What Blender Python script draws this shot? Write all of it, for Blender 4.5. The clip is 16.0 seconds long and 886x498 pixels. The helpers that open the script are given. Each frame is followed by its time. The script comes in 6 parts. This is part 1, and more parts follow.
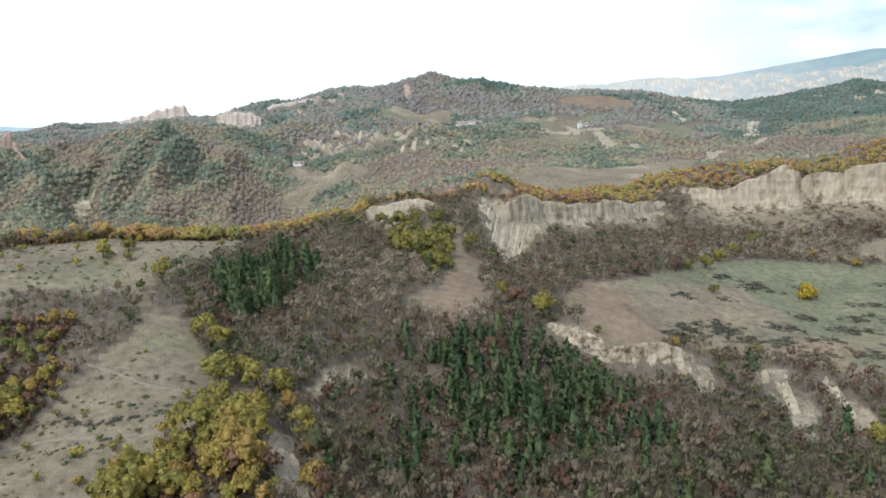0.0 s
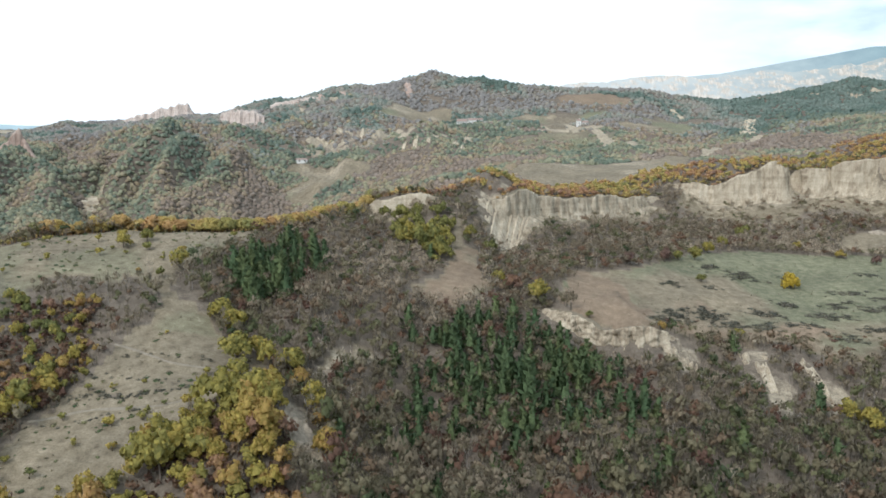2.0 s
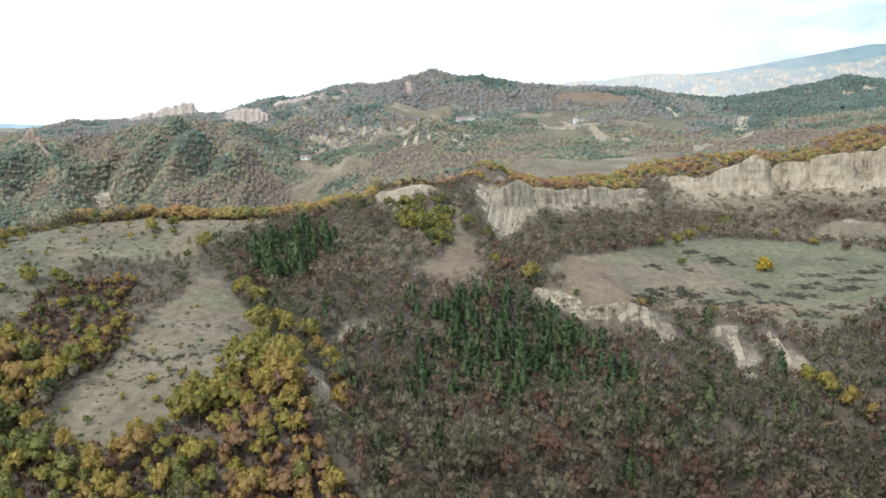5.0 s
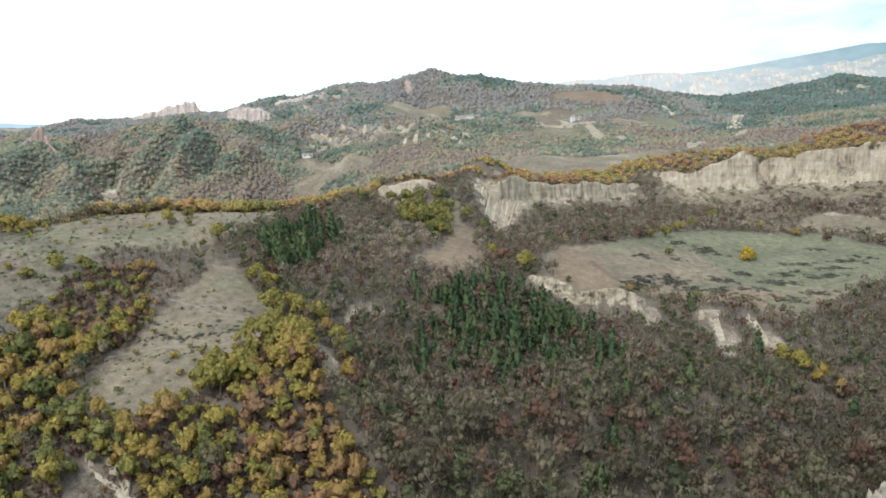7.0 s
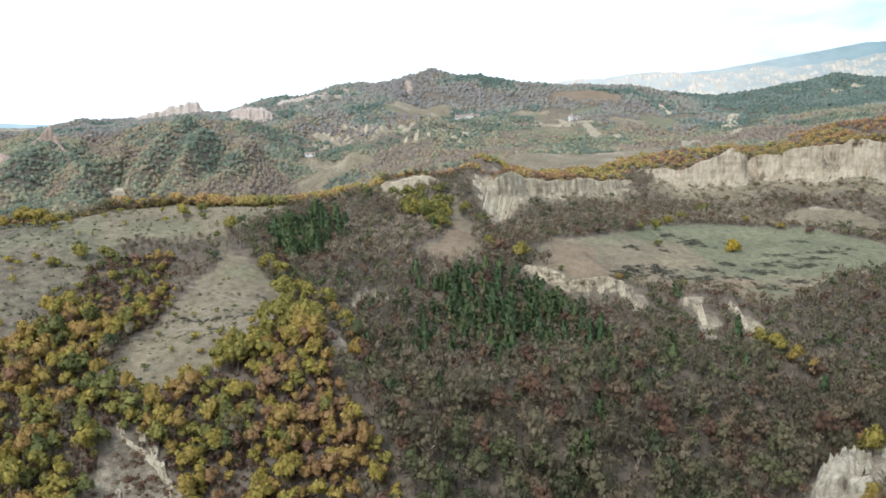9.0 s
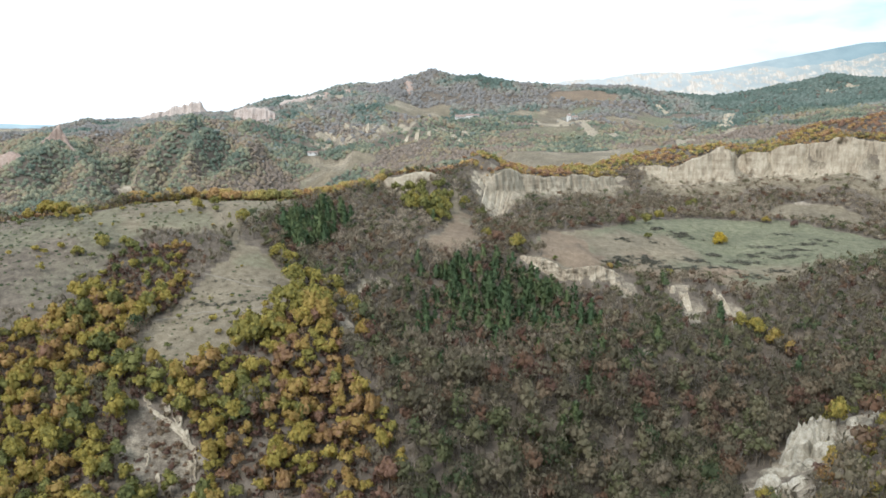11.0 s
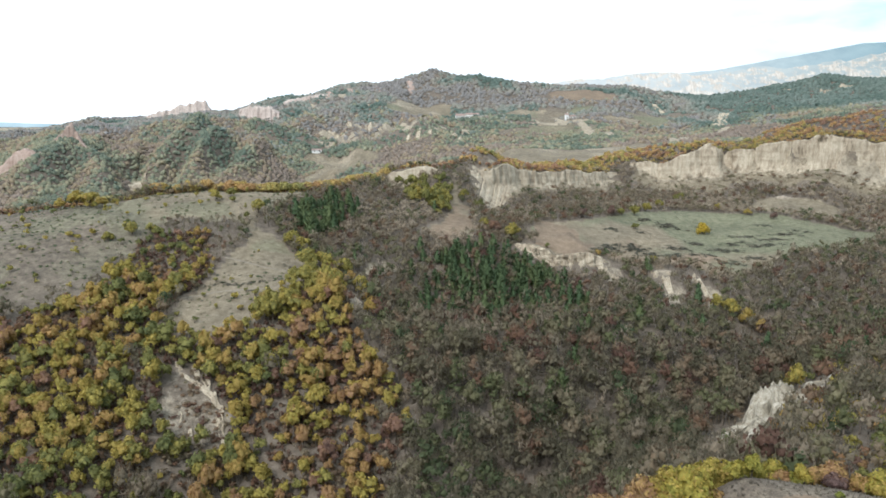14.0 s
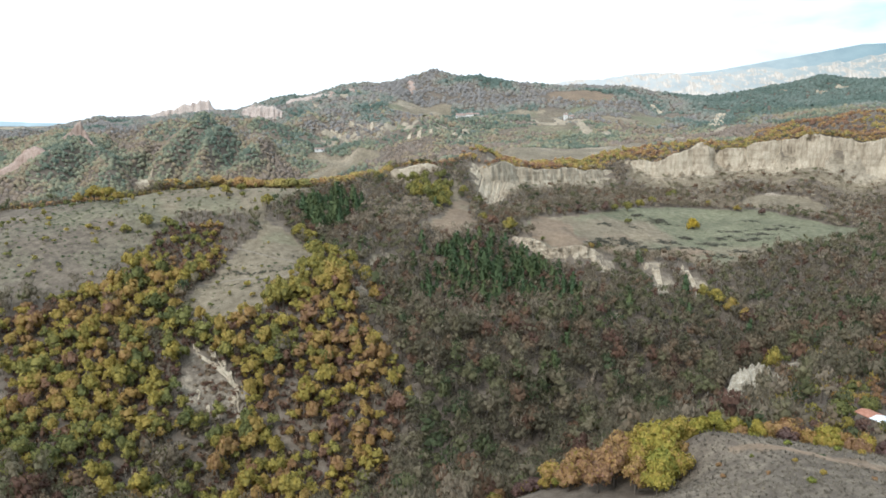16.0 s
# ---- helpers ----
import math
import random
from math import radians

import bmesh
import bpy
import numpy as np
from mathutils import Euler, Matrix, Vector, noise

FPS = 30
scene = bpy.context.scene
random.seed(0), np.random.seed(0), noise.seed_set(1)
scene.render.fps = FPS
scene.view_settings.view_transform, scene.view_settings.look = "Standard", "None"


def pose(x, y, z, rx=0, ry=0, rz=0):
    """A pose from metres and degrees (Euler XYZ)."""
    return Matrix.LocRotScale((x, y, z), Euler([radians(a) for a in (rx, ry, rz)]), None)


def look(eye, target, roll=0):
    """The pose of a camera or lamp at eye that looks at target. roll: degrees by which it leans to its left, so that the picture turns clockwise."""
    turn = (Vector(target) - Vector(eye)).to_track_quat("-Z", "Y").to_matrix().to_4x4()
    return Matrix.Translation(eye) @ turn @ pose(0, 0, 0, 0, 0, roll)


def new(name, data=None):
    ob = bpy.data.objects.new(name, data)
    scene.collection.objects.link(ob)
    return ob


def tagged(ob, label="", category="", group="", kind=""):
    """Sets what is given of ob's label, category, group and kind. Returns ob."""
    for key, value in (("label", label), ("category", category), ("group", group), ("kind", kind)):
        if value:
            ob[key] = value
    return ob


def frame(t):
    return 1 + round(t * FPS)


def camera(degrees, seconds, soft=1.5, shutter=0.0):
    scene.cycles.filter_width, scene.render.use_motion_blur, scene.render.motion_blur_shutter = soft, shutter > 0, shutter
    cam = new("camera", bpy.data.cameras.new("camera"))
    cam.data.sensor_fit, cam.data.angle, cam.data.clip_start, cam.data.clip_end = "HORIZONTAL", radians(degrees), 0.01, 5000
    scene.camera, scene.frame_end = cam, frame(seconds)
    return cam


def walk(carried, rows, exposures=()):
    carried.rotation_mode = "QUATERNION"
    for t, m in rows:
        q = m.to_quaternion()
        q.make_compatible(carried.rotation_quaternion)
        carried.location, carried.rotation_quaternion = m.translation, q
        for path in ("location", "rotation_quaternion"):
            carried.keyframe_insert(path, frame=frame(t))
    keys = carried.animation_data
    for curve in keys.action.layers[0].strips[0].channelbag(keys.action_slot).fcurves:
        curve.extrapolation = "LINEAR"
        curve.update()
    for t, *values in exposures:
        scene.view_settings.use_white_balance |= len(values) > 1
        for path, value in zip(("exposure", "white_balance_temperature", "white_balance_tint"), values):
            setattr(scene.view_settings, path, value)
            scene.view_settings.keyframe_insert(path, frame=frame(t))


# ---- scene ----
cam = camera(61.1, 16.0, soft=1.7)
PATH = [
    (0, (-0.233, -3.088, 108.668), (-0.252, -1.113, 108.352), 0.0),
    (0.5, (-0.188, -6.274, 108.621), (-0.208, -4.3, 108.304), 0.0),
    (1, (-0.144, -9.582, 108.539), (-0.165, -7.607, 108.22), 0.0),
    (1.5, (-0.143, -12.993, 108.451), (-0.163, -11.019, 108.131), -0.0),
    (2, (-0.123, -16.549, 108.344), (-0.144, -14.575, 108.023), -0.0),
    (2.5, (-0.102, -20.151, 108.237), (-0.123, -18.177, 107.915), -0.0),
    (3, (-0.102, -23.918, 108.123), (-0.122, -21.944, 107.801), -0.1),
    (3.5, (-0.06, -27.643, 107.982), (-0.081, -25.669, 107.659), -0.1),
    (4, (-0.038, -31.504, 107.831), (-0.059, -29.531, 107.506), -0.1),
    (6.5, (-0.06, -51.143, 106.54), (-0.08, -49.17, 106.215), -0.2),
    (7, (-0.041, -55.122, 106.408), (-0.06, -53.148, 106.081), -0.2),
    (7.5, (0.013, -59.097, 106.303), (-0.007, -57.124, 105.976), -0.2),
    (8, (0.096, -63.153, 106.194), (0.077, -61.18, 105.866), -0.3),
    (8.5, (0.191, -67.222, 106.087), (0.17, -65.249, 105.759), -0.3),
    (9, (0.273, -71.313, 105.967), (0.253, -69.34, 105.639), -0.3),
    (11.5, (0.333, -91.703, 104.765), (0.313, -89.73, 104.438), -0.3),
    (12, (0.367, -95.708, 104.588), (0.347, -93.735, 104.26), -0.3),
    (12.5, (0.403, -99.635, 104.405), (0.382, -97.662, 104.077), -0.3),
    (13, (0.451, -103.517, 104.215), (0.43, -101.545, 103.887), -0.2),
    (13.5, (0.494, -107.374, 104.035), (0.474, -105.402, 103.707), -0.2),
    (14, (0.504, -111.246, 103.852), (0.483, -109.274, 103.524), -0.2),
    (14.5, (0.534, -115.1, 103.672), (0.513, -113.128, 103.344), -0.1),
    (15, (0.577, -118.974, 103.507), (0.556, -117.001, 103.179), -0.1),
    (15.5, (0.604, -122.847, 103.372), (0.583, -120.874, 103.044), -0.1),
    (16, (0.645, -126.75, 103.272), (0.623, -124.777, 102.944), -0.1),
]
walk(cam, [(t, look(eye, target, roll)) for t, eye, target, roll in PATH], [(0, 0.38, 6230, 8.2), (6, 0.47, 6230, 8.2), (16, 0.54, 6230, 8.2)])


# ---- sky and sun: a bright, thinly overcast afternoon ----
world = bpy.data.worlds.new("sky")
scene.world = world
world.use_nodes = True
wn, wl = world.node_tree.nodes, world.node_tree.links
wn.clear()
w_out, w_bg = wn.new("ShaderNodeOutputWorld"), wn.new("ShaderNodeBackground")
w_sky = wn.new("ShaderNodeTexSky")
w_sky.sky_type, w_sky.sun_disc = "NISHITA", False
w_sky.sun_elevation, w_sky.sun_rotation = radians(48), radians(215)
w_sky.air_density, w_sky.dust_density, w_sky.ozone_density = 1.0, 1.5, 1.5
w_co, w_map = wn.new("ShaderNodeTexCoord"), wn.new("ShaderNodeMapping")
w_map.inputs["Scale"].default_value = (1.0, 1.0, 3.2)
wl.new(w_co.outputs["Generated"], w_map.inputs[0])
w_noise = wn.new("ShaderNodeTexNoise")
w_noise.inputs["Scale"].default_value, w_noise.inputs["Detail"].default_value = 2.4, 6
wl.new(w_map.outputs[0], w_noise.inputs["Vector"])
w_ramp = wn.new("ShaderNodeValToRGB")
w_ramp.color_ramp.elements[0].position, w_ramp.color_ramp.elements[1].position = 0.3, 0.52
w_ramp.color_ramp.elements[0].color, w_ramp.color_ramp.elements[1].color = (0.72, 0.72, 0.72, 1), (0.97, 0.97, 0.97, 1)
wl.new(w_noise.outputs[0], w_ramp.inputs[0])
w_mix = wn.new("ShaderNodeMix")
w_mix.data_type = "RGBA"
wl.new(w_ramp.outputs[0], w_mix.inputs[0])
wl.new(w_sky.outputs[0], w_mix.inputs[6])
w_mix.inputs[7].default_value = (5.9, 6.55, 7.2, 1)
w_sep = wn.new("ShaderNodeSeparateXYZ")
wl.new(w_co.outputs["Generated"], w_sep.inputs[0])
w_east = wn.new("ShaderNodeMapRange")
w_east.interpolation_type = "SMOOTHSTEP"
w_east.inputs[1].default_value, w_east.inputs[2].default_value = 0.22, 0.5
wl.new(w_sep.outputs[0], w_east.inputs[0])
w_puff = wn.new("ShaderNodeTexNoise")
w_puff.inputs["Scale"].default_value, w_puff.inputs["Detail"].default_value = 5.0, 5
wl.new(w_map.outputs[0], w_puff.inputs["Vector"])
w_gap = wn.new("ShaderNodeMapRange")
w_gap.inputs[1].default_value, w_gap.inputs[2].default_value = 0.36, 0.6
wl.new(w_puff.outputs[0], w_gap.inputs[0])
w_cov = wn.new("ShaderNodeMath")
w_cov.operation = "MULTIPLY"
wl.new(w_east.outputs[0], w_cov.inputs[0])
wl.new(w_gap.outputs[0], w_cov.inputs[1])
w_grey = wn.new("ShaderNodeMix")
w_grey.data_type = "RGBA"
wl.new(w_cov.outputs[0], w_grey.inputs[0])
wl.new(w_mix.outputs[2], w_grey.inputs[6])
w_grey.inputs[7].default_value = (2.3, 3.3, 4.0, 1)
wl.new(w_grey.outputs[2], w_bg.inputs[0])
w_bg.inputs[1].default_value = 0.15
wl.new(w_bg.outputs[0], w_out.inputs[0])
sun_data = bpy.data.lights.new("sun", "SUN")
sun_data.energy, sun_data.angle, sun_data.color = 1.75, radians(20), (1.0, 0.99, 0.975)
sun = new("sun", sun_data)
sun.matrix_world = look((-57, -82, 110), (0, 0, 0))


# ---- materials ----
def nodes_of(name, rough=0.9):
    m = bpy.data.materials.new(name)
    m.use_nodes = True
    nt = m.node_tree
    b = nt.nodes["Principled BSDF"]
    b.inputs["Roughness"].default_value = rough
    b.inputs["Specular IOR Level"].default_value = 0.2
    return m, nt, b


def ramp_node(nt, stops, fac):
    r = nt.nodes.new("ShaderNodeValToRGB")
    while len(r.color_ramp.elements) > 1:
        r.color_ramp.elements.remove(r.color_ramp.elements[0])
    r.color_ramp.elements[0].position = stops[0][0]
    r.color_ramp.elements[0].color = (*stops[0][1], 1)
    for p, c in stops[1:]:
        r.color_ramp.elements.new(p).color = (*c, 1)
    nt.links.new(fac, r.inputs[0])
    return r.outputs[0]


def noise_node(nt, scale, detail=5, rough=0.6, squash=(1, 1, 1)):
    geo = nt.nodes.new("ShaderNodeNewGeometry")
    mp = nt.nodes.new("ShaderNodeMapping")
    mp.inputs["Scale"].default_value = squash
    nt.links.new(geo.outputs["Position"], mp.inputs[0])
    n = nt.nodes.new("ShaderNodeTexNoise")
    n.inputs["Scale"].default_value, n.inputs["Detail"].default_value, n.inputs["Roughness"].default_value = scale, detail, rough
    nt.links.new(mp.outputs[0], n.inputs["Vector"])
    return n.outputs[0]


def mix_node(nt, fac, a, b, kind="MIX"):
    m = nt.nodes.new("ShaderNodeMix")
    m.data_type, m.blend_type = "RGBA", kind
    for sock, v in ((m.inputs[0], fac), (m.inputs[6], a), (m.inputs[7], b)):
        if isinstance(v, (int, float)):
            sock.default_value = v
        elif isinstance(v, tuple):
            sock.default_value = (*v, 1)
        else:
            nt.links.new(v, sock)
    return m.outputs[2]


def math_node(nt, op, a, b=0.0):
    m = nt.nodes.new("ShaderNodeMath")
    m.operation, m.use_clamp = op, True
    for sock, v in zip(m.inputs, (a, b)):
        if isinstance(v, (int, float)):
            sock.default_value = v
        else:
            nt.links.new(v, sock)
    return m.outputs[0]


def bump_node(nt, b, h, strength, distance):
    n = nt.nodes.new("ShaderNodeBump")
    n.inputs["Strength"].default_value, n.inputs["Distance"].default_value = strength, distance
    nt.links.new(h, n.inputs["Height"])
    nt.links.new(n.outputs[0], b.inputs["Normal"])


def ground_material():
    m, nt, b = nodes_of("ground_cover", 0.95)
    att = nt.nodes.new("ShaderNodeAttribute")
    att.attribute_name = "cover"
    sep = nt.nodes.new("ShaderNodeSeparateColor")
    nt.links.new(att.outputs["Color"], sep.inputs[0])
    big, mid, fine = noise_node(nt, 0.06, 4), noise_node(nt, 0.4, 6, 0.65), noise_node(nt, 2.6, 5, 0.7)
    litter = ramp_node(nt, [(0.3, (0.1, 0.08, 0.062)), (0.5, (0.15, 0.122, 0.095)), (0.7, (0.205, 0.17, 0.135))], mid)
    dry = ramp_node(nt, [(0.28, (0.116, 0.093, 0.062)), (0.45, (0.188, 0.154, 0.106)), (0.62, (0.243, 0.202, 0.143)), (0.75, (0.298, 0.252, 0.183))], mid)
    green = ramp_node(nt, [(0.3, (0.098, 0.1, 0.06)), (0.45, (0.15, 0.15, 0.093)), (0.6, (0.2, 0.191, 0.125)), (0.75, (0.255, 0.228, 0.158))], mid)
    sand = ramp_node(nt, [(0.3, (0.22, 0.18, 0.132)), (0.5, (0.33, 0.278, 0.205)), (0.7, (0.44, 0.38, 0.29))], mid)
    red = ramp_node(nt, [(0.3, (0.16, 0.117, 0.08)), (0.55, (0.222, 0.165, 0.116)), (0.75, (0.275, 0.212, 0.152))], mid)
    edge = mix_node(nt, 0.5, mid, fine)

    def grown(v):
        s = math_node(nt, "ADD", v, math_node(nt, "MULTIPLY", edge, 0.8))
        return math_node(nt, "MULTIPLY", math_node(nt, "SUBTRACT", s, 0.72), 4.0)
    c = mix_node(nt, grown(sep.outputs[0]), litter, dry)
    c = mix_node(nt, grown(sep.outputs[1]), c, green)
    c = mix_node(nt, grown(sep.outputs[2]), c, sand)
    c = mix_node(nt, grown(att.outputs["Alpha"]), c, red)
    tone = ramp_node(nt, [(0.3, (0.78, 0.78, 0.78)), (0.7, (1.15, 1.13, 1.1))], big)
    speck = ramp_node(nt, [(0.3, (0.62, 0.62, 0.6)), (0.5, (1.0, 1.0, 1.0)), (0.7, (1.18, 1.18, 1.16))], fine)
    c = mix_node(nt, 1.0, c, tone, "MULTIPLY")
    c = mix_node(nt, 1.0, c, speck, "MULTIPLY")
    nt.links.new(c, b.inputs["Base Color"])
    bump_node(nt, b, edge, 0.8, 0.5)
    return m


def sand_material(name, dark, mid_c, light):
    """Weathered sandstone: vertical runnels, faint beds, stains."""
    m, nt, b = nodes_of(name, 0.95)
    runs = mix_node(nt, 0.42, noise_node(nt, 0.62, 6, 0.66, (1.0, 1.0, 0.14)), noise_node(nt, 0.09, 5, 0.6))
    beds = noise_node(nt, 0.5, 4, 0.6, (0.06, 0.06, 1.6))
    fine = noise_node(nt, 2.2, 5, 0.7)
    c = ramp_node(nt, [(0.37, dark), (0.46, mid_c), (0.57, light)], mix_node(nt, 0.18, runs, beds))
    c = mix_node(nt, 1.0, c, ramp_node(nt, [(0.3, (0.7, 0.68, 0.65)), (0.55, (1.05, 1.05, 1.05))], fine), "MULTIPLY")
    nt.links.new(c, b.inputs["Base Color"])
    bump_node(nt, b, mix_node(nt, 0.4, runs, fine), 1.0, 1.1)
    return m


def leaf_material(name, stops, through_light=0.25, grain_size=2.2, vary=0.25, mottle=0.5, shift=0.14):
    """Foliage: colour by tree (tint) and by spray; a little light passes through."""
    m, nt, b = nodes_of(name, 0.75)
    att = nt.nodes.new("ShaderNodeAttribute")
    att.attribute_name = "tint"
    geo = nt.nodes.new("ShaderNodeNewGeometry")
    off = math_node(nt, "MULTIPLY", geo.outputs["Random Per Island"], shift)
    c = ramp_node(nt, stops, math_node(nt, "ADD", att.outputs["Fac"], off))
    val = ramp_node(nt, [(0.0, (1 - vary,) * 3), (1.0, (1 + vary,) * 3)], geo.outputs["Random Per Island"])
    c = mix_node(nt, 1.0, c, val, "MULTIPLY")
    grain = noise_node(nt, grain_size, 3, 0.6)
    c = mix_node(nt, 1.0, c, ramp_node(nt, [(0.32, (1 - mottle,) * 3), (0.5, (1.0, 1.0, 1.0)), (0.68, (1 + 0.8 * mottle,) * 3)], grain), "MULTIPLY")
    nt.links.new(c, b.inputs["Base Color"])
    bump_node(nt, b, grain, 0.9, 0.4 / grain_size)
    tr, mx = nt.nodes.new("ShaderNodeBsdfTranslucent"), nt.nodes.new("ShaderNodeMixShader")
    nt.links.new(c, tr.inputs[0])
    mx.inputs[0].default_value = through_light
    nt.links.new(b.outputs[0], mx.inputs[1])
    nt.links.new(tr.outputs[0], mx.inputs[2])
    nt.links.new(mx.outputs[0], nt.nodes["Material Output"].inputs[0])
    return m


def plain_material(name, lo, hi, scale=3.0, rough=0.85):
    m, nt, b = nodes_of(name, rough)
    n = noise_node(nt, scale, 5)
    nt.links.new(ramp_node(nt, [(0.3, lo), (0.7, hi)], n), b.inputs["Base Color"])
    bump_node(nt, b, n, 0.3, 0.05)
    return m


GROUND = ground_material()
PALE_SAND = sand_material("pale_sandstone", (0.19, 0.15, 0.105), (0.385, 0.315, 0.228), (0.54, 0.462, 0.348))
TAN_EARTH = sand_material("tan_bare_earth", (0.17, 0.135, 0.1), (0.275, 0.225, 0.168), (0.38, 0.32, 0.245))
ROSE_SAND = sand_material("rose_sandstone", (0.24, 0.165, 0.13), (0.36, 0.26, 0.21), (0.46, 0.355, 0.295))
WHITE_SAND = sand_material("white_sandstone", (0.17, 0.145, 0.108), (0.38, 0.335, 0.255), (0.56, 0.505, 0.41))
RED_SAND = sand_material("red_sandstone", (0.32, 0.245, 0.205), (0.47, 0.38, 0.33), (0.6, 0.51, 0.45))
OAK = leaf_material("oak_leaves", [(0.0, (0.133, 0.152, 0.061)), (0.2, (0.245, 0.236, 0.078)), (0.42, (0.424, 0.338, 0.085)), (0.62, (0.432, 0.276, 0.103)), (0.8, (0.311, 0.182, 0.119)), (1.0, (0.174, 0.115, 0.100))], 0.42, 3.0, 0.2, 0.22, 0.12)
# Upper stops raised to put haze into the northern bare wood's colour.
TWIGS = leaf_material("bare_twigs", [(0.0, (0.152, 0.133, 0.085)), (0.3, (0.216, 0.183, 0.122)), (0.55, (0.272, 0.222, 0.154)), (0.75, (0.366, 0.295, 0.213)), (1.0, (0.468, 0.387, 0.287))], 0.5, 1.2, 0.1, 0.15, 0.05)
MIXED = leaf_material("mixed_leaves", [(0.0, (0.082, 0.106, 0.054)), (0.2, (0.158, 0.164, 0.077)), (0.4, (0.219, 0.193, 0.112)), (0.6, (0.253, 0.211, 0.140)), (0.76, (0.253, 0.181, 0.117)), (0.9, (0.219, 0.129, 0.081)), (1.0, (0.158, 0.091, 0.066))], 0.45, 1.2, 0.15, 0.2, 0.08)
AMBER = leaf_material("amber_leaves", [(0.0, (0.209, 0.236, 0.106)), (0.25, (0.392, 0.355, 0.132)), (0.45, (0.575, 0.448, 0.159)), (0.65, (0.589, 0.381, 0.172)), (0.85, (0.471, 0.276, 0.172)), (1.0, (0.315, 0.210, 0.159))], 0.4, 1.6, 0.12, 0.3, 0.1)
STRAW = leaf_material("dry_straw", [(0.0, (0.24, 0.21, 0.14)), (0.5, (0.3, 0.26, 0.18)), (1.0, (0.2, 0.165, 0.12))], 0.3)
NEEDLES = leaf_material("pine_needles", [(0.0, (0.079, 0.126, 0.061)), (0.5, (0.117, 0.164, 0.075)), (1.0, (0.172, 0.205, 0.087))], 0.35, 2.2, 0.12, 0.3)
JUNIPER = leaf_material("shrub_leaves", [(0.0, (0.05, 0.085, 0.04)), (0.5, (0.09, 0.115, 0.05)), (1.0, (0.17, 0.16, 0.08))], 0.2)
# Distance haze is mixed into the next two leaf colours, paler and bluer.
HAZED_FAR_LEAVES = leaf_material("hazed_far_leaves", [(0.0, (0.174, 0.218, 0.165)), (0.22, (0.264, 0.286, 0.204)), (0.42, (0.376, 0.366, 0.244)), (0.58, (0.423, 0.333, 0.221)), (0.75, (0.362, 0.285, 0.221)), (1.0, (0.301, 0.281, 0.278))], 0.4, 0.6, 0.12, 0.2, 0.08)
HAZED_RIDGE_LEAVES = leaf_material("hazed_ridge_leaves", [(0.0, (0.141, 0.202, 0.165)), (0.25, (0.272, 0.318, 0.270)), (0.45, (0.373, 0.372, 0.314)), (0.62, (0.412, 0.366, 0.303)), (0.78, (0.364, 0.338, 0.314)), (1.0, (0.325, 0.328, 0.341))], 0.45, 0.6, 0.1, 0.15, 0.08)
SCRUB = leaf_material("scrub_twigs", [(0.0, (0.075, 0.08, 0.055)), (0.5, (0.11, 0.1, 0.075)), (1.0, (0.14, 0.125, 0.09))], 0.2)
GOLD = leaf_material("golden_leaves", [(0.0, (0.4, 0.31, 0.05)), (0.5, (0.5, 0.37, 0.05)), (1.0, (0.5, 0.32, 0.06))], 0.35)
DRY_GRASS = leaf_material("withered_grass", [(0.0, (0.14, 0.12, 0.095)), (0.5, (0.2, 0.172, 0.132)), (1.0, (0.26, 0.22, 0.16))], 0.3)
RIM_LEAVES = leaf_material("bright_oak_leaves", [(0.0, (0.123, 0.18, 0.05)), (0.28, (0.317, 0.315, 0.07)), (0.48, (0.458, 0.36, 0.08)), (0.64, (0.475, 0.297, 0.13)), (0.82, (0.299, 0.171, 0.12)), (1.0, (0.194, 0.126, 0.11))], 0.42, 3.0, 0.2, 0.3)
TURF = plain_material("dry_turf", (0.12, 0.1, 0.068), (0.23, 0.19, 0.135), 1.2, 0.95)
BARK = plain_material("bark", (0.09, 0.07, 0.055), (0.19, 0.155, 0.12), 4.0)
PALE_BARK = plain_material("pale_bark", (0.22, 0.19, 0.16), (0.4, 0.36, 0.31), 4.0)


# ---- the lie of the land ----
# Heights come from crest lines, slope lines and valley lines, joined by a smooth surface; cliffs are steps on top of it.
def vnoise(x, y, seed=0):
    """Smooth value noise in the plan, -1 to 1."""
    xi, yi = np.floor(x), np.floor(y)
    fx, fy = x - xi, y - yi
    fx, fy = fx * fx * (3 - 2 * fx), fy * fy * (3 - 2 * fy)

    def cell(a, b):
        n = (a.astype(np.int64) * 374761393 + b.astype(np.int64) * 668265263 + seed * 974634721) & 0xFFFFFFFF
        n = ((n ^ (n >> 13)) * 1274126177) & 0xFFFFFFFF
        return ((n ^ (n >> 16)) & 0xFFFF) / 32767.5 - 1
    return ((cell(xi, yi) * (1 - fx) + cell(xi + 1, yi) * fx) * (1 - fy)
            + (cell(xi, yi + 1) * (1 - fx) + cell(xi + 1, yi + 1) * fx) * fy)


def fbm(x, y, size, octaves=4, seed=0, gain=0.5):
    total, amp = 0.0, 1.0
    for o in range(octaves):
        total = total + amp * vnoise(x / size * 2 ** o + 17.3 * o, y / size * 2 ** o - 9.1 * o, seed + o)
        amp *= gain
    return total


def ridged(x, y, size, octaves=3, seed=0):
    total, amp = 0.0, 1.0
    for o in range(octaves):
        total = total + amp * (1 - 2 * np.abs(vnoise(x / size * 2 ** o, y / size * 2 ** o, seed + o)))
        amp *= 0.5
    return total


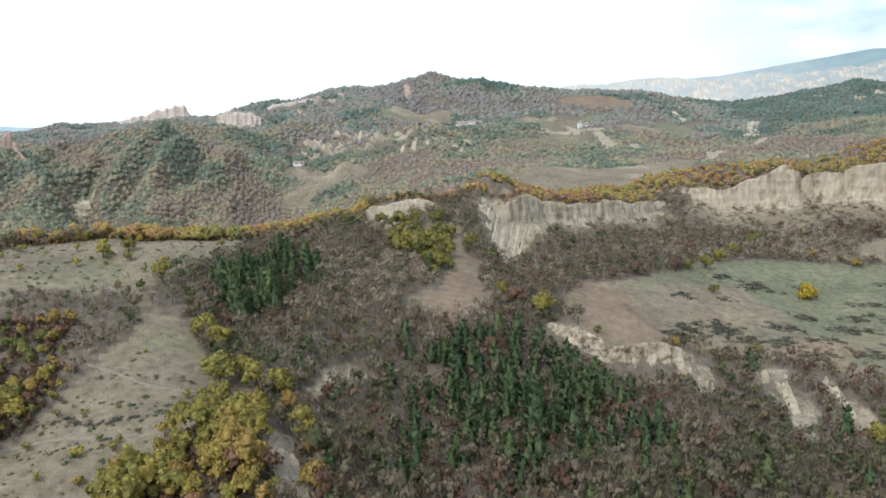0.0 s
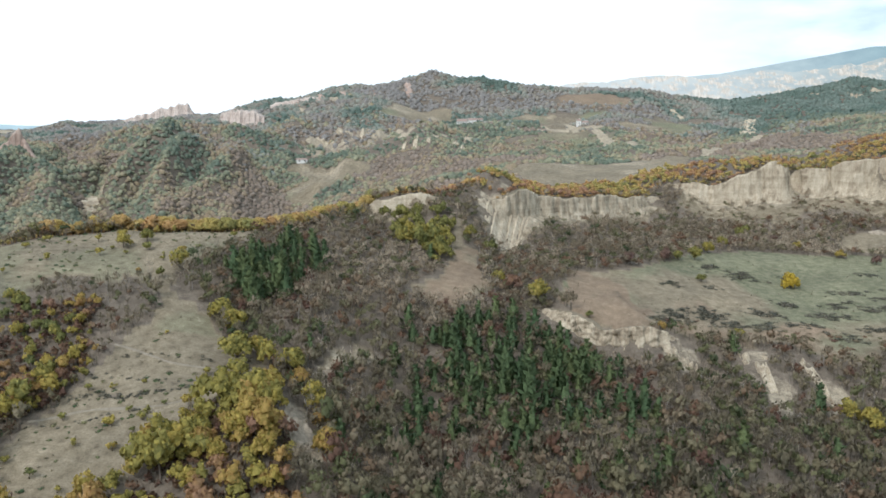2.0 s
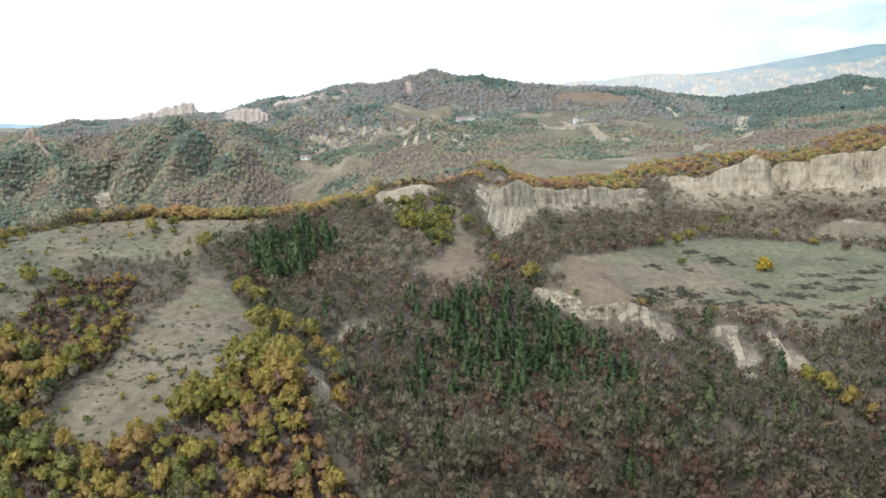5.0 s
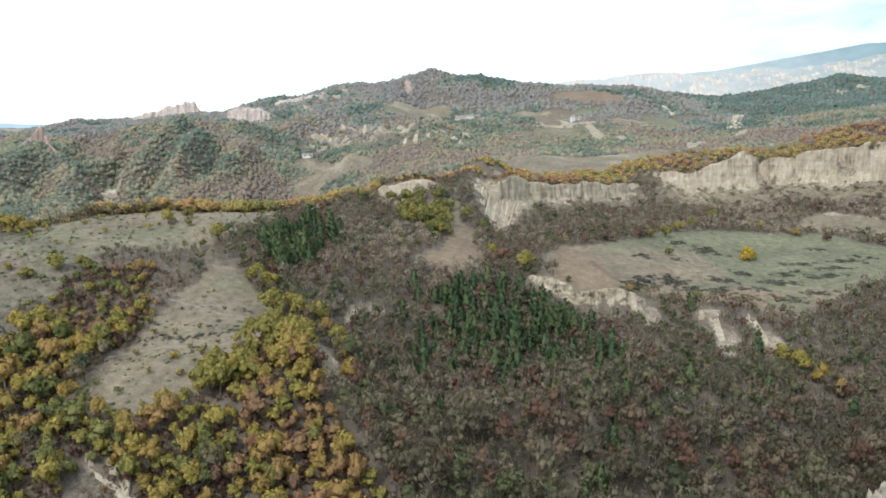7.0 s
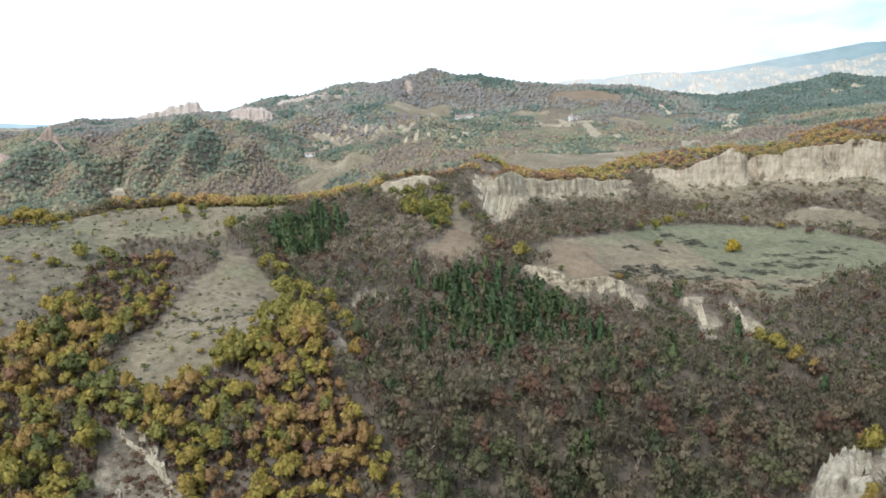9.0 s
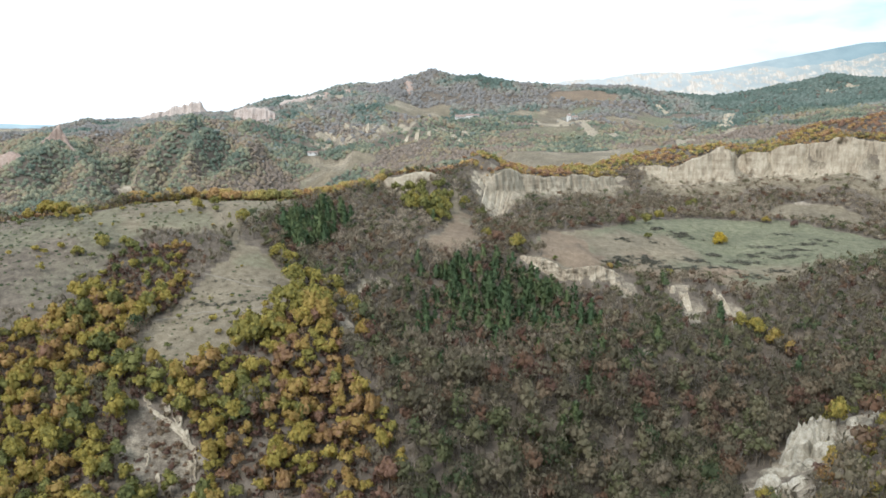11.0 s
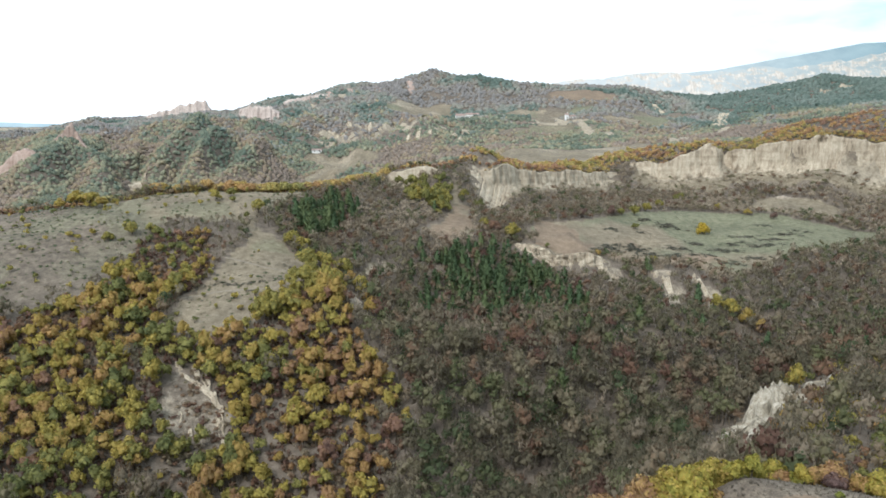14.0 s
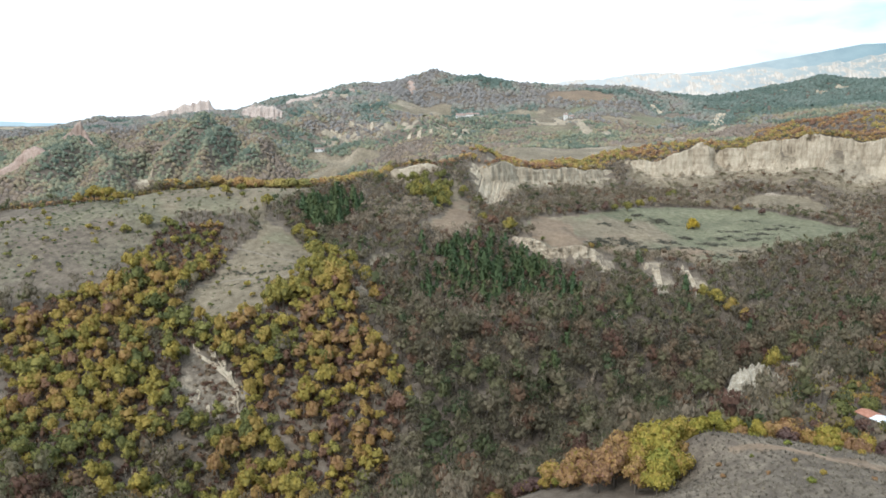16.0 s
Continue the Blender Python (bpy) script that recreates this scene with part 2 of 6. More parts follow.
# cliff lines: x, y, height of the step; the high side lies to the left of the line's direction
CLIFFS = {
    "great_cliff": [(112, 381, 0), (124, 375, 4), (136, 371, 8), (146, 368, 14), (158, 366, 15), (166, 363, 17), (172, 372, 9), (176, 375, 8), (181, 370, 13), (194, 364, 15),
                    (219, 350, 19), (234, 340, 20), (261, 330, 22), (300, 318, 21), (340, 305, 17), (390, 290, 0)],
    "middle_cliff": [(16, 291, 0), (22, 291, 6), (31, 301, 8), (38, 310, 7), (49, 318, 8), (60, 325, 7), (68, 332, 8), (77, 340, 7), (85, 346, 5.5), (94, 353, 6), (106, 366, 0)],
    "white_cliff": [(-37, 285, 0), (-31, 284, 5), (-22, 284, 6), (-12, 284, 4), (-4, 287, 0)],
    "meadow_bluff": [(28, 211, 0), (33, 204, 4.5), (40, 198, 5.5), (44, 195, 4), (51, 194, 6), (59, 194, 4), (66, 197, 0)],
}
LAND = {
    "dome": [(-150, 190, 70), (-146, 205, 71), (-133, 225, 73), (-112, 235, 74), (-90, 238, 73.5), (-70, 236, 73), (-110, 212, 72),
             (-79, 200, 67), (-101, 178, 63), (-72, 181, 60)],
    "spur": [(-127, 155, 56), (-104, 158, 55), (-89, 139, 47.5), (-60, 152, 52), (-45, 137, 49), (-110, 122, 44), (-99, 116, 43), (-37, 128, 48.5)],
    "spur_front": [(-100, 92, 31), (-112, 69, 24), (-87, 60, 16), (-56, 68, 9), (-78, 107, 40), (-64, 82, 21), (-17, 98, 30), (-21, 61, 9), (-30, 142, 44)],
    "west_slope": [(-180, 150, 58), (-200, 200, 66), (-230, 120, 44), (-160, 100, 36), (-150, 60, 22), (-200, 60, 22), (-260, 180, 50)],
    "behind_dome": [(-160, 265, 58), (-110, 280, 58), (-75, 285, 58), (-200, 310, 42), (-100, 340, 42), (-150, 430, 26), (-260, 430, 22)],
    "basin": [(-56, 182, 57), (-38, 189, 59), (-19, 195, 55), (-45, 215, 62), (-25, 235, 63), (5, 226, 60), (0, 256, 67), (-25, 265, 67),
              (-31, 279, 73.5), (-12, 280, 76)],
    "crest": [(-57, 252, 72), (-45, 270, 74), (-31, 291, 79.5), (-12, 293, 81), (12, 297, 83), (25, 300, 83), (36, 317, 80), (58, 332, 77),
              (75, 348, 77), (90, 361, 75), (107, 382, 78)],
    "cliff_foot": [(24, 279, 61), (40, 303, 68), (62, 318, 66), (80, 333, 65.5), (94, 346, 66), (69, 293, 61)],
    "pine_ridge": [(19, 159, 40), (-7, 173, 43), (-2, 138, 35), (8, 112, 32), (31, 110, 29), (52, 131, 29), (66, 142, 33), (27, 214, 53), (15, 195, 50), (40, 178, 41)],
    "meadow": [(39, 208, 53.5), (36, 225, 57), (50, 202, 51), (74, 255, 58.5), (91, 246, 54), (123, 252, 51), (104, 275, 58), (134, 285, 57), (158, 280, 55),
               (181, 245, 50), (152, 217, 48), (62, 203, 49.5), (101, 197, 45), (115, 190, 42), (38, 192, 45.5), (50, 187, 42.5), (70, 187, 40.5),
               (183, 312, 62), (211, 302, 59)],
    "great_cliff_foot": [(130, 364, 66), (148, 361, 67), (166, 356, 69), (181, 362, 72), (195, 357, 74), (218, 344, 74.5), (232, 334, 73.5), (259, 324, 70), (300, 312, 68), (160, 345, 63), (200, 338, 66), (240, 318, 62)],
    "great_cliff_top": [(130, 382, 82), (148, 378, 85), (166, 374, 88), (195, 374, 88), (222, 360, 95), (237, 350, 95), (264, 340, 94),
                        (228, 382, 101), (187, 430, 89), (285, 400, 108), (340, 380, 106)],
    "east_slope": [(87, 174, 38), (103, 155, 31), (107, 162, 33), (127, 166, 34), (150, 180, 38), (200, 220, 48), (240, 260, 52)],
    "valley_floor": [(-60, 45, 5), (-20, 45, 6), (20, 62, 11), (50, 85, 15), (78, 108, 18), (105, 135, 24), (140, 160, 31)],
    "flank": [(92, 108, 20), (104, 106, 28), (100, 94, 29), (86, 78, 26), (75, 61, 27), (89, 42, 42), (80, 30, 43), (37, 45, 19), (20, 20, 25), (68, 80, 18)],
    "knoll": [(35, -15, 47), (42, -10, 53), (47, -13, 54), (54, -15, 54), (62, -19, 54.5), (54, -30, 57), (35, -30, 54), (54, -42, 59), (5, 0, 34),
              (25, -5, 43), (90, -32, 57), (82, 14, 44.5), (92, 18, 45.5), (56, 0, 46.5), (44, 4, 43), (70, -8, 47.5)],
    "around": [(0, -60, 50), (40, -90, 60), (0, -140, 62), (-60, -60, 30), (-60, 0, 12), (-120, 0, 15), (-100, -120, 40), (120, 30, 45), (150, 80, 42),
               (150, 0, 54), (-250, 0, 20), (0, -400, 80), (300, -100, 70), (-300, -150, 50), (300, 100, 55), (320, 220, 58)],
    "plateau": [(-20, 335, 66), (60, 400, 76), (0, 420, 68), (-60, 500, 46), (122, 461, 84), (168, 553, 87), (50, 470, 84), (-10, 475, 76), (200, 500, 88), (260, 480, 96)],
    "west_valley": [(-184, 640, 36), (-298, 612, 50), (-342, 636, 64), (-372, 635, 83), (-282, 727, 98), (-215, 693, 72), (-240, 560, 30),
                    (-320, 520, 30), (-400, 560, 45), (-450, 610, 60), (-480, 720, 82)],
    "middle_fields": [(-116, 720, 60), (-149, 765, 66), (-60, 735, 66), (-35, 775, 93), (15, 843, 88), (-96, 858, 103), (-170, 900, 103), (-200, 800, 82),
                      (60, 740, 78), (120, 690, 82), (183, 803, 95), (170, 983, 109), (100, 961, 110), (26, 1020, 118), (300, 850, 92), (250, 700, 84)],
    "summit": [(-585, 1145, 112), (-306, 1163, 142), (-262, 1145, 149), (-182, 1149, 161), (-144, 1221, 171), (-67, 1246, 185), (52, 1204, 179), (81, 1204, 173), (110, 1215, 171),
               (150, 1230, 170), (230, 1215, 168), (300, 1200, 162), (370, 1190, 150), (-279, 1010, 118), (-169, 1097, 150), (-40, 1108, 131), (-26, 1243, 194), (58, 1174, 166), (182, 1147, 155), (110, 1110, 140),
               (322, 1081, 122), (0, 1500, 150), (-100, 1190, 168)],
    "east_hills": [(376, 984, 110), (475, 1120, 148), (621, 1158, 153), (662, 1255, 186), (598, 1284, 170), (450, 900, 104), (400, 700, 94), (540, 800, 110), (900, 1300, 190)],
    "west_hills": [(-440, 1220, 124), (-520, 1215, 116), (-568, 1141, 108), (-360, 1130, 116), (-300, 1060, 130), (-240, 1105, 142), (-500, 900, 80), (-769, 1333, 96), (-700, 1000, 82), (-900, 1600, 92), (-300, 1500, 108)],
    "far_range": [(300, 1700, 112), (700, 1800, 122), (1200, 1800, 130), (1600, 1700, 135), (300, 2400, 110), (1200, 2500, 130), (1800, 2400, 140),
                  (500, 3950, 100), (2400, 3900, 120), (3200, 3600, 120), (-1500, 4000, 92), (-2500, 3200, 92), (-400, 3900, 100)],
}


def warp(x, y):
    r = np.hypot(x, y + 60) + 1e-9
    k = np.arcsinh(r / 150) / r
    return x * k, (y + 60) * k


def along(line, x, y):
    """Signed distance to a line (left is positive) and the step's height at its nearest point."""
    best, side, high = np.full(x.shape, 1e9), np.ones(x.shape), np.zeros(x.shape)
    for (ax, ay, ah), (bx, by, bh) in zip(line, line[1:]):
        dx, dy = bx - ax, by - ay
        t = np.clip(((x - ax) * dx + (y - ay) * dy) / (dx * dx + dy * dy), 0, 1)
        px, py = x - ax - t * dx, y - ay - t * dy
        d = np.hypot(px, py)
        near = d < best
        best = np.where(near, d, best)
        side = np.where(near, np.sign(dx * py - dy * px), side)
        high = np.where(near, ah + t * (bh - ah), high)
    return best * side, high


def smooth(a, b, v):
    t = np.clip((v - a) / (b - a), 0, 1)
    return t * t * (3 - 2 * t)


def steps(x, y):
    total = np.zeros(x.shape)
    for line in CLIFFS.values():
        d, h = along(line, x, y)
        total = total + h * smooth(0.9, 2.3, d) * np.exp(-np.maximum(d, 0) / 60)
    return total


KNOTS = np.array([p for line in LAND.values() for p in line], float)


def solve_land():
    u, v = warp(KNOTS[:, 0], KNOTS[:, 1])
    q = np.stack([u, v], 1)
    n = len(q)
    a = np.zeros((n + 3, n + 3))
    a[:n, :n] = -np.sqrt(((q[:, None] - q[None]) ** 2).sum(2) + 0.0004) - 0.0008 * np.eye(n)
    a[:n, n], a[:n, n + 1:] = 1, q
    a[n:, :n] = a[:n, n:].T
    rhs = np.zeros(n + 3)
    rhs[:n] = KNOTS[:, 2] - steps(KNOTS[:, 0], KNOTS[:, 1])
    return q, np.linalg.solve(a, rhs)


KNOT_Q, KNOT_W = solve_land()


# wooded spurs and ravines of the western hill: width, then a line of x, y, rise
SPURS = [
    (17, [(-292, 770, 0), (-279, 689, 14), (-294, 653, 16), (-303, 612, 10)]), (16, [(-255, 770, 0), (-242, 694, 12), (-252, 654, 15), (-262, 596, 9)]),
    (15, [(-222, 780, 0), (-208, 691, 12), (-218, 641, 14), (-232, 590, 8)]), (14, [(-362, 625, 0), (-345, 612, 9), (-333, 605, 12), (-318, 580, 9)]),
    (14, [(-369, 635, 0), (-372, 573, 10), (-385, 530, 9)]), (12, [(-340, 720, 0), (-330, 690, 8), (-334, 660, 8)]), (13, [(-182, 760, 0), (-178, 690, 10), (-186, 630, 9)]),
    (15, [(-292, 585, -12), (-316, 640, -21), (-330, 690, -15), (-320, 740, 0)]), (12, [(-270, 585, -9), (-268, 650, -12), (-262, 720, 0)]),
    (12, [(-234, 600, -9), (-228, 660, -10), (-226, 720, 0)]), (12, [(-345, 560, -12), (-352, 600, -10), (-358, 625, 0)]),
]


def spurs(x, y):
    total = np.zeros(x.shape)
    for w, line in SPURS:
        d, rise = along(line, x, y)
        total = total + rise * np.exp(-(d / w) ** 2)
    return total


def height(x, y):
    """Height of the ground at plan positions (arrays)."""
    x, y = np.atleast_1d(np.asarray(x, float)), np.atleast_1d(np.asarray(y, float))
    out = np.empty(x.shape)
    for i in range(0, len(x), 20000):
        s = slice(i, i + 20000)
        u, v = warp(x[s], y[s])
        z = KNOT_W[-3] + KNOT_W[-2] * u + KNOT_W[-1] * v
        for (a, b), w in zip(KNOT_Q, KNOT_W):
            z = z - w * np.sqrt((u - a) ** 2 + (v - b) ** 2 + 0.0004)
        out[s] = z
    far = smooth(380, 800, np.hypot(x, y))
    out += steps(x, y)
    out += (1 - far) * (0.9 * fbm(x, y, 26, 4, 3)) + far * ((8 - 5 * smooth(850, 1000, y)) * (ridged(x, y, 130, 4, 11) - 0.3) + 2.0 * fbm(x, y, 40, 3, 5))
    out += smooth(440, 560, y) * smooth(980, 820, y) * smooth(-40, -120, x) * 7 * (ridged(x + 0.25 * y, y * 0.3, 60, 3, 14) - 0.5)
    out += spurs(x, y)
    out += 6 * smooth(770, 800, y) * smooth(900, 870, y) * smooth(-190, -160, x) * smooth(60, 30, x) * (ridged(x, y * 0.25, 24, 3, 19) - 0.4)
    return out


# ---- what covers the ground, as outlines in the plan ----
AREAS = {
    "spur_grass": [(-172, 205), (-150, 207), (-130, 222), (-106, 236), (-69, 240), (-67, 223), (-76, 211), (-82, 204), (-82, 195), (-71, 183), (-61, 178),
                   (-56, 168), (-46, 159), (-48, 150), (-57, 127), (-58, 119), (-67, 111), (-81, 110), (-89, 112), (-91, 123), (-86, 136), (-84, 150),
                   (-81, 166), (-79, 184), (-86, 191), (-106, 187), (-125, 172), (-160, 163)],
    "dome_grass": [(-190, 200), (-150, 208), (-125, 186), (-112, 180), (-117, 155), (-121, 150), (-142, 143), (-190, 135)],
    "west_grass": [(-175, 139), (-142, 143), (-121, 152), (-120, 133), (-133, 119), (-160, 112)],
    "meadow": [(33, 221), (46, 245), (75, 258), (106, 288), (136, 291), (172, 284), (212, 252), (192, 230), (151, 214), (133, 202), (120, 190), (107, 193),
               (89, 200), (62, 198), (53, 195), (39, 200)],
    "mound": [(161, 298), (172, 312), (185, 312), (203, 308), (215, 296), (202, 280), (184, 288), (163, 290)],
    "slip": [(0, 252), (4, 256), (10, 250), (11, 226), (14, 221), (9, 211), (-5, 206), (-13, 213), (-11, 219), (-3, 231)],
    "slip_ridge": [(0, 250), (-1, 270), (3, 272), (4, 252)],
    "scree": [(10, 292), (25, 301), (36, 309), (39, 302), (32, 290), (25, 276), (18, 270), (13, 275), (12, 284)],
    "path_scar": [(-36, 159), (-22, 177), (-19, 173), (-33, 154.5)],
    "gully": [(-38, 143), (-33, 143), (-27, 128), (-26, 118), (-33, 119)],
    "rock_ground": [(69, 84), (82, 93), (93, 101), (104, 101), (113, 99), (109, 90), (92, 78), (80, 66), (71, 48), (62, 40), (62, 66)],
    "spur_scar": [(-80, 101), (-74, 97), (-66, 92), (-60, 86), (-59, 78), (-64, 76), (-70, 79), (-75, 78), (-80, 84)],
    "knoll": [(36, -12), (43, -9), (52, -12), (64, -17), (78, -30), (84, -60), (60, -90), (20, -80), (26, -34)],
    "red_earth": [(33, 221), (46, 245), (57, 233), (64, 215), (56, 197), (39, 200)],
    "ploughed": [(40, 475), (77, 446), (96, 415), (116, 424), (160, 480), (205, 590), (200, 620), (150, 545), (102, 485), (73, 480)],
    "field_west": [(-160, 770), (-78, 735), (-88, 700), (-125, 650), (-155, 672), (-142, 718), (-165, 754)],
    "summit_field": [(-95, 985), (-75, 1100), (5, 1095), (0, 1030), (-75, 970)],
    "red_field": [(158, 1104), (160, 1134), (212, 1146), (266, 1112), (252, 1074), (200, 1078)],
    "hill_field": [(196, 874), (212, 950), (284, 946), (270, 868)],
    "hill_strip": [(66, 1000), (110, 1050), (150, 1040), (120, 1000), (92, 985)],
    "chute_a": [(83, 196), (92, 194), (91, 176), (88, 166), (83, 166)],
    "chute_b": [(97, 192), (103, 190), (104, 176), (104, 164), (98, 164)],
    "chute_c": [(59, 195), (71, 195), (71, 184), (63, 183)],
    "pines_upper": [(-68, 204), (-54, 230), (-43, 234), (-43, 216), (-51, 189), (-58, 191)],
    "pines_lower": [(-10, 184), (7, 194), (25, 196), (38, 184), (35, 165), (18, 150), (0, 154), (-10, 156)],
    "pines_sparse": [(-16, 190), (10, 200), (45, 192), (52, 150), (42, 112), (0, 114), (-16, 138)],
    "plateau_grass": [(0, 330), (40, 345), (75, 372), (95, 400), (110, 424), (77, 448), (40, 477), (-25, 440)],
    "far_pines": [(78, 930), (80, 975), (125, 985), (122, 935)],
    "green_mid": [(-28, 278), (-2, 274), (1, 245), (-6, 236), (-19, 252)],
    "oak_front": [(-200, 40), (-200, 112), (-148, 110), (-130, 118), (-118, 133), (-116, 152), (-121, 170), (-95, 178), (-84, 152), (-88, 136), (-93, 123),
                  (-90, 110), (-66, 109), (-57, 118), (-50, 148), (-43, 148), (-29, 114), (-17, 99), (-12, 83), (-16, 50), (-40, 44)],
}
TRACKS = [
    [(-81, 194), (-70, 180), (-59, 165), (-50, 156), (-47, 155), (-53, 143), (-60, 137), (-71, 136), (-79, 137), (-91, 134)],
    [(-47, 157), (-60, 154), (-68, 155), (-78, 160), (-84, 162)],
    [(45, -17), (51, -22), (56, -27), (62, -31), (76, -40)],
    [(-81, 194), (-84, 210), (-100, 218), (-120, 214)],
]
BANKS = [
    [(-48, 157), (-53, 147), (-59, 143.5), (-66, 142), (-72, 140), (-79, 143), (-90, 139)],
    [(-57, 159), (-65, 158), (-73, 158), (-81, 156.5)],
    [(-92, 157), (-84, 150), (-72, 148), (-62, 147)],
    [(-96, 134), (-86, 132), (-74, 134), (-66, 136)],
    [(-88, 143), (-76, 141), (-66, 142)],
]
ROADS = [
    [(110, 940), (170, 955), (215, 900), (240, 870)],
    [(20, 985), (70, 985), (120, 960)],
    [(205, 600), (250, 690), (330, 800)],
    [(152, 988), (160, 910), (168, 831), (165, 750), (162, 666), (182, 640)],
]


# eroded scars on the far slopes: x, y, half width, half depth
SCARS = [(-150, 872, 16, 7), (-130, 858, 14, 7), (-93, 845, 15, 9), (-45, 800, 12, 7), (-10, 795, 7, 9), (16, 826, 5, 16), (-70, 830, 10, 6),
         (621, 1150, 14, 9), (560, 1180, 12, 8), (500, 1205, 16, 8), (-170, 1080, 7, 12), (-560, 1128, 14, 10), (660, 1180, 9, 7),
         (-205, 1040, 8, 10), (-120, 1000, 6, 8)]


def scarred(x, y):
    out = np.zeros(x.shape, bool)
    for a, b, w, d in SCARS:
        out |= ((x - a) / (1.35 * w)) ** 2 + ((y - b) / (1.35 * d)) ** 2 + 0.55 * fbm(x, y, 9, 2, 57) < 1
    return out


def bare_far(x, y):
    """Share of open ground among the far woods; the western hills are wooded throughout."""
    return smooth(0.0, 0.18, fbm(x, y * 0.75, 70, 4, 51)) * smooth(-130, -60, x) * smooth(430, 620, y) * (1 - 0.65 * smooth(860, 760, y)) * (1 - 0.85 * smooth(1000, 1080, y)) * (1 - smooth(330, 390, x) * smooth(840, 900, y))


def inside(name, x, y):
    poly, hit = AREAS[name], np.zeros(x.shape, bool)
    for (ax, ay), (bx, by) in zip(poly, poly[1:] + poly[:1]):
        if ay != by:
            hit ^= ((ay > y) != (by > y)) & (x < (bx - ax) * (y - ay) / (by - ay) + ax)
    return hit


def near_line(line, x, y, width):
    d, _ = along([(a, b, 0) for a, b in line], x, y)
    return np.abs(d) < width


def ragged(x, y):
    """Frays the outlines of the plan."""
    k = np.where(np.hypot(x, y) > 500, 5.0, 2.6)
    return x + k * fbm(x, y, 11, 3, 31), y + k * fbm(x, y, 11, 3, 37)


def cover_of(x, y):
    """Shares of dry grass, green grass, sand and red earth at plan positions."""
    r = np.hypot(x, y)
    jx, jy = ragged(x, y)
    dry, green, sand, red = (np.zeros(x.shape) for _ in range(4))
    for nm in ("spur_grass", "dome_grass", "west_grass", "mound", "knoll", "slip", "slip_ridge", "path_scar", "summit_field", "field_west", "ploughed", "hill_field", "hill_strip", "plateau_grass"):
        dry = np.maximum(dry, inside(nm, jx, jy))
    dry = dry * np.where(inside("knoll", jx, jy), 0.36, 1.0)
    dry = dry * np.where(inside("west_grass", jx, jy) | inside("dome_grass", jx, jy), 0.36, 1.0)
    patch = smooth(-0.15, 0.35, fbm(x, y, 38, 3, 41))
    dome = inside("spur_grass", jx, jy) & (y > 168)
    green = np.where(inside("meadow", jx, jy), np.clip(0.56 + 0.6 * fbm(x, y, 30, 3, 43) + 0.011 * (y - 228) + 0.0025 * (x - 100), 0.05, 0.95), green)
    green = np.where(inside("west_grass", jx, jy) | inside("dome_grass", jx, jy), 0.08 + 0.3 * patch, green)
    green = np.where(dome, 0.35 * patch + 0.1, green)
    dry = np.maximum(dry, inside("meadow", jx, jy) * 0.9)
    for nm in ("scree", "gully", "spur_scar", "rock_ground", "chute_a", "chute_b", "chute_c"):
        sand = np.maximum(sand, inside(nm, jx, jy) * (0.46 if nm == "spur_scar" else 0.58 if nm == "scree" else 0.58) * (0.8 + 0.3 * fbm(x, y, 7, 3, 47)))
    sand = np.maximum(sand, inside("slip", jx, jy) * 0.2)
    sand = np.maximum(sand, inside("path_scar", jx, jy) * 0.5)
    for nm in ("great_cliff", "middle_cliff", "white_cliff"):
        d, h = along(CLIFFS[nm], x, y)
        reach = -30 if nm == "great_cliff" else -13
        talus = (h > 3) * smooth(reach, reach * 0.35, d + 5 * fbm(x, y, 9, 3, 63)) * (d < 2)
        dry, sand = np.maximum(dry, 0.8 * talus), np.maximum(sand, (0.3 + 0.3 * smooth(-9, -3, d)) * talus)
    for k, line in enumerate(TRACKS):
        sand = np.maximum(sand, near_line(line, x + 0.8 * fbm(x, y, 12, 2, 5), y, 1.1) * (0.2 if k == 2 else 0.34))
    red = np.maximum(red, near_line(TRACKS[2], x, y, 1.3) * 0.9)
    for line in BANKS:
        dry = dry * np.where(near_line(line, x, y + 0.7 * fbm(x, y, 8, 2, 65), 0.9), 0.55, 1.0)
    for line in ROADS:
        sand = np.maximum(sand, near_line(line, x, y, 5.5) * 0.85)
    red = np.maximum(red, np.maximum(inside("red_earth", jx + 4 * fbm(x, y, 16, 2, 44), jy + 4 * fbm(x, y, 16, 2, 45)) * (0.66 + 0.3 * fbm(x, y, 13, 3, 46)), inside("red_field", jx, jy) * 0.9))
    red = np.maximum(red, inside("meadow", jx, jy) * np.clip(0.55 - 0.03 * (y - 204) + 0.5 * fbm(x, y, 14, 3, 49), 0, 0.6))
    red = np.maximum(red, inside("slip", jx, jy) * (0.5 + 0.3 * fbm(x, y, 9, 3, 48)))
    far = smooth(450, 700, r)
    dry = np.maximum(dry, far * (0.1 + 0.4 * bare_far(x, y)))
    green = np.maximum(green, far * np.clip(0.4 * bare_far(x, y) + 0.4 * fbm(x, y, 50, 3, 59), 0, 0.7))
    green = np.maximum(green, far * 0.2 * (1 - bare_far(x, y)) * (dry < 0.5))
    sand = np.maximum(sand, smooth(770, 800, y) * smooth(900, 870, y) * smooth(-190, -150, x) * smooth(60, 30, x) * np.clip(0.35 + 0.5 * fbm(x, y * 0.4, 12, 3, 67), 0, 0.7))
    for nm in ("summit_field", "field_west", "ploughed", "hill_field", "hill_strip"):
        sand = np.maximum(sand, inside(nm, jx, jy) * (0.36 + 0.22 * fbm(x, y, 24, 3, 69)))
    sand = np.maximum(sand, scarred(x, y) * 0.95)
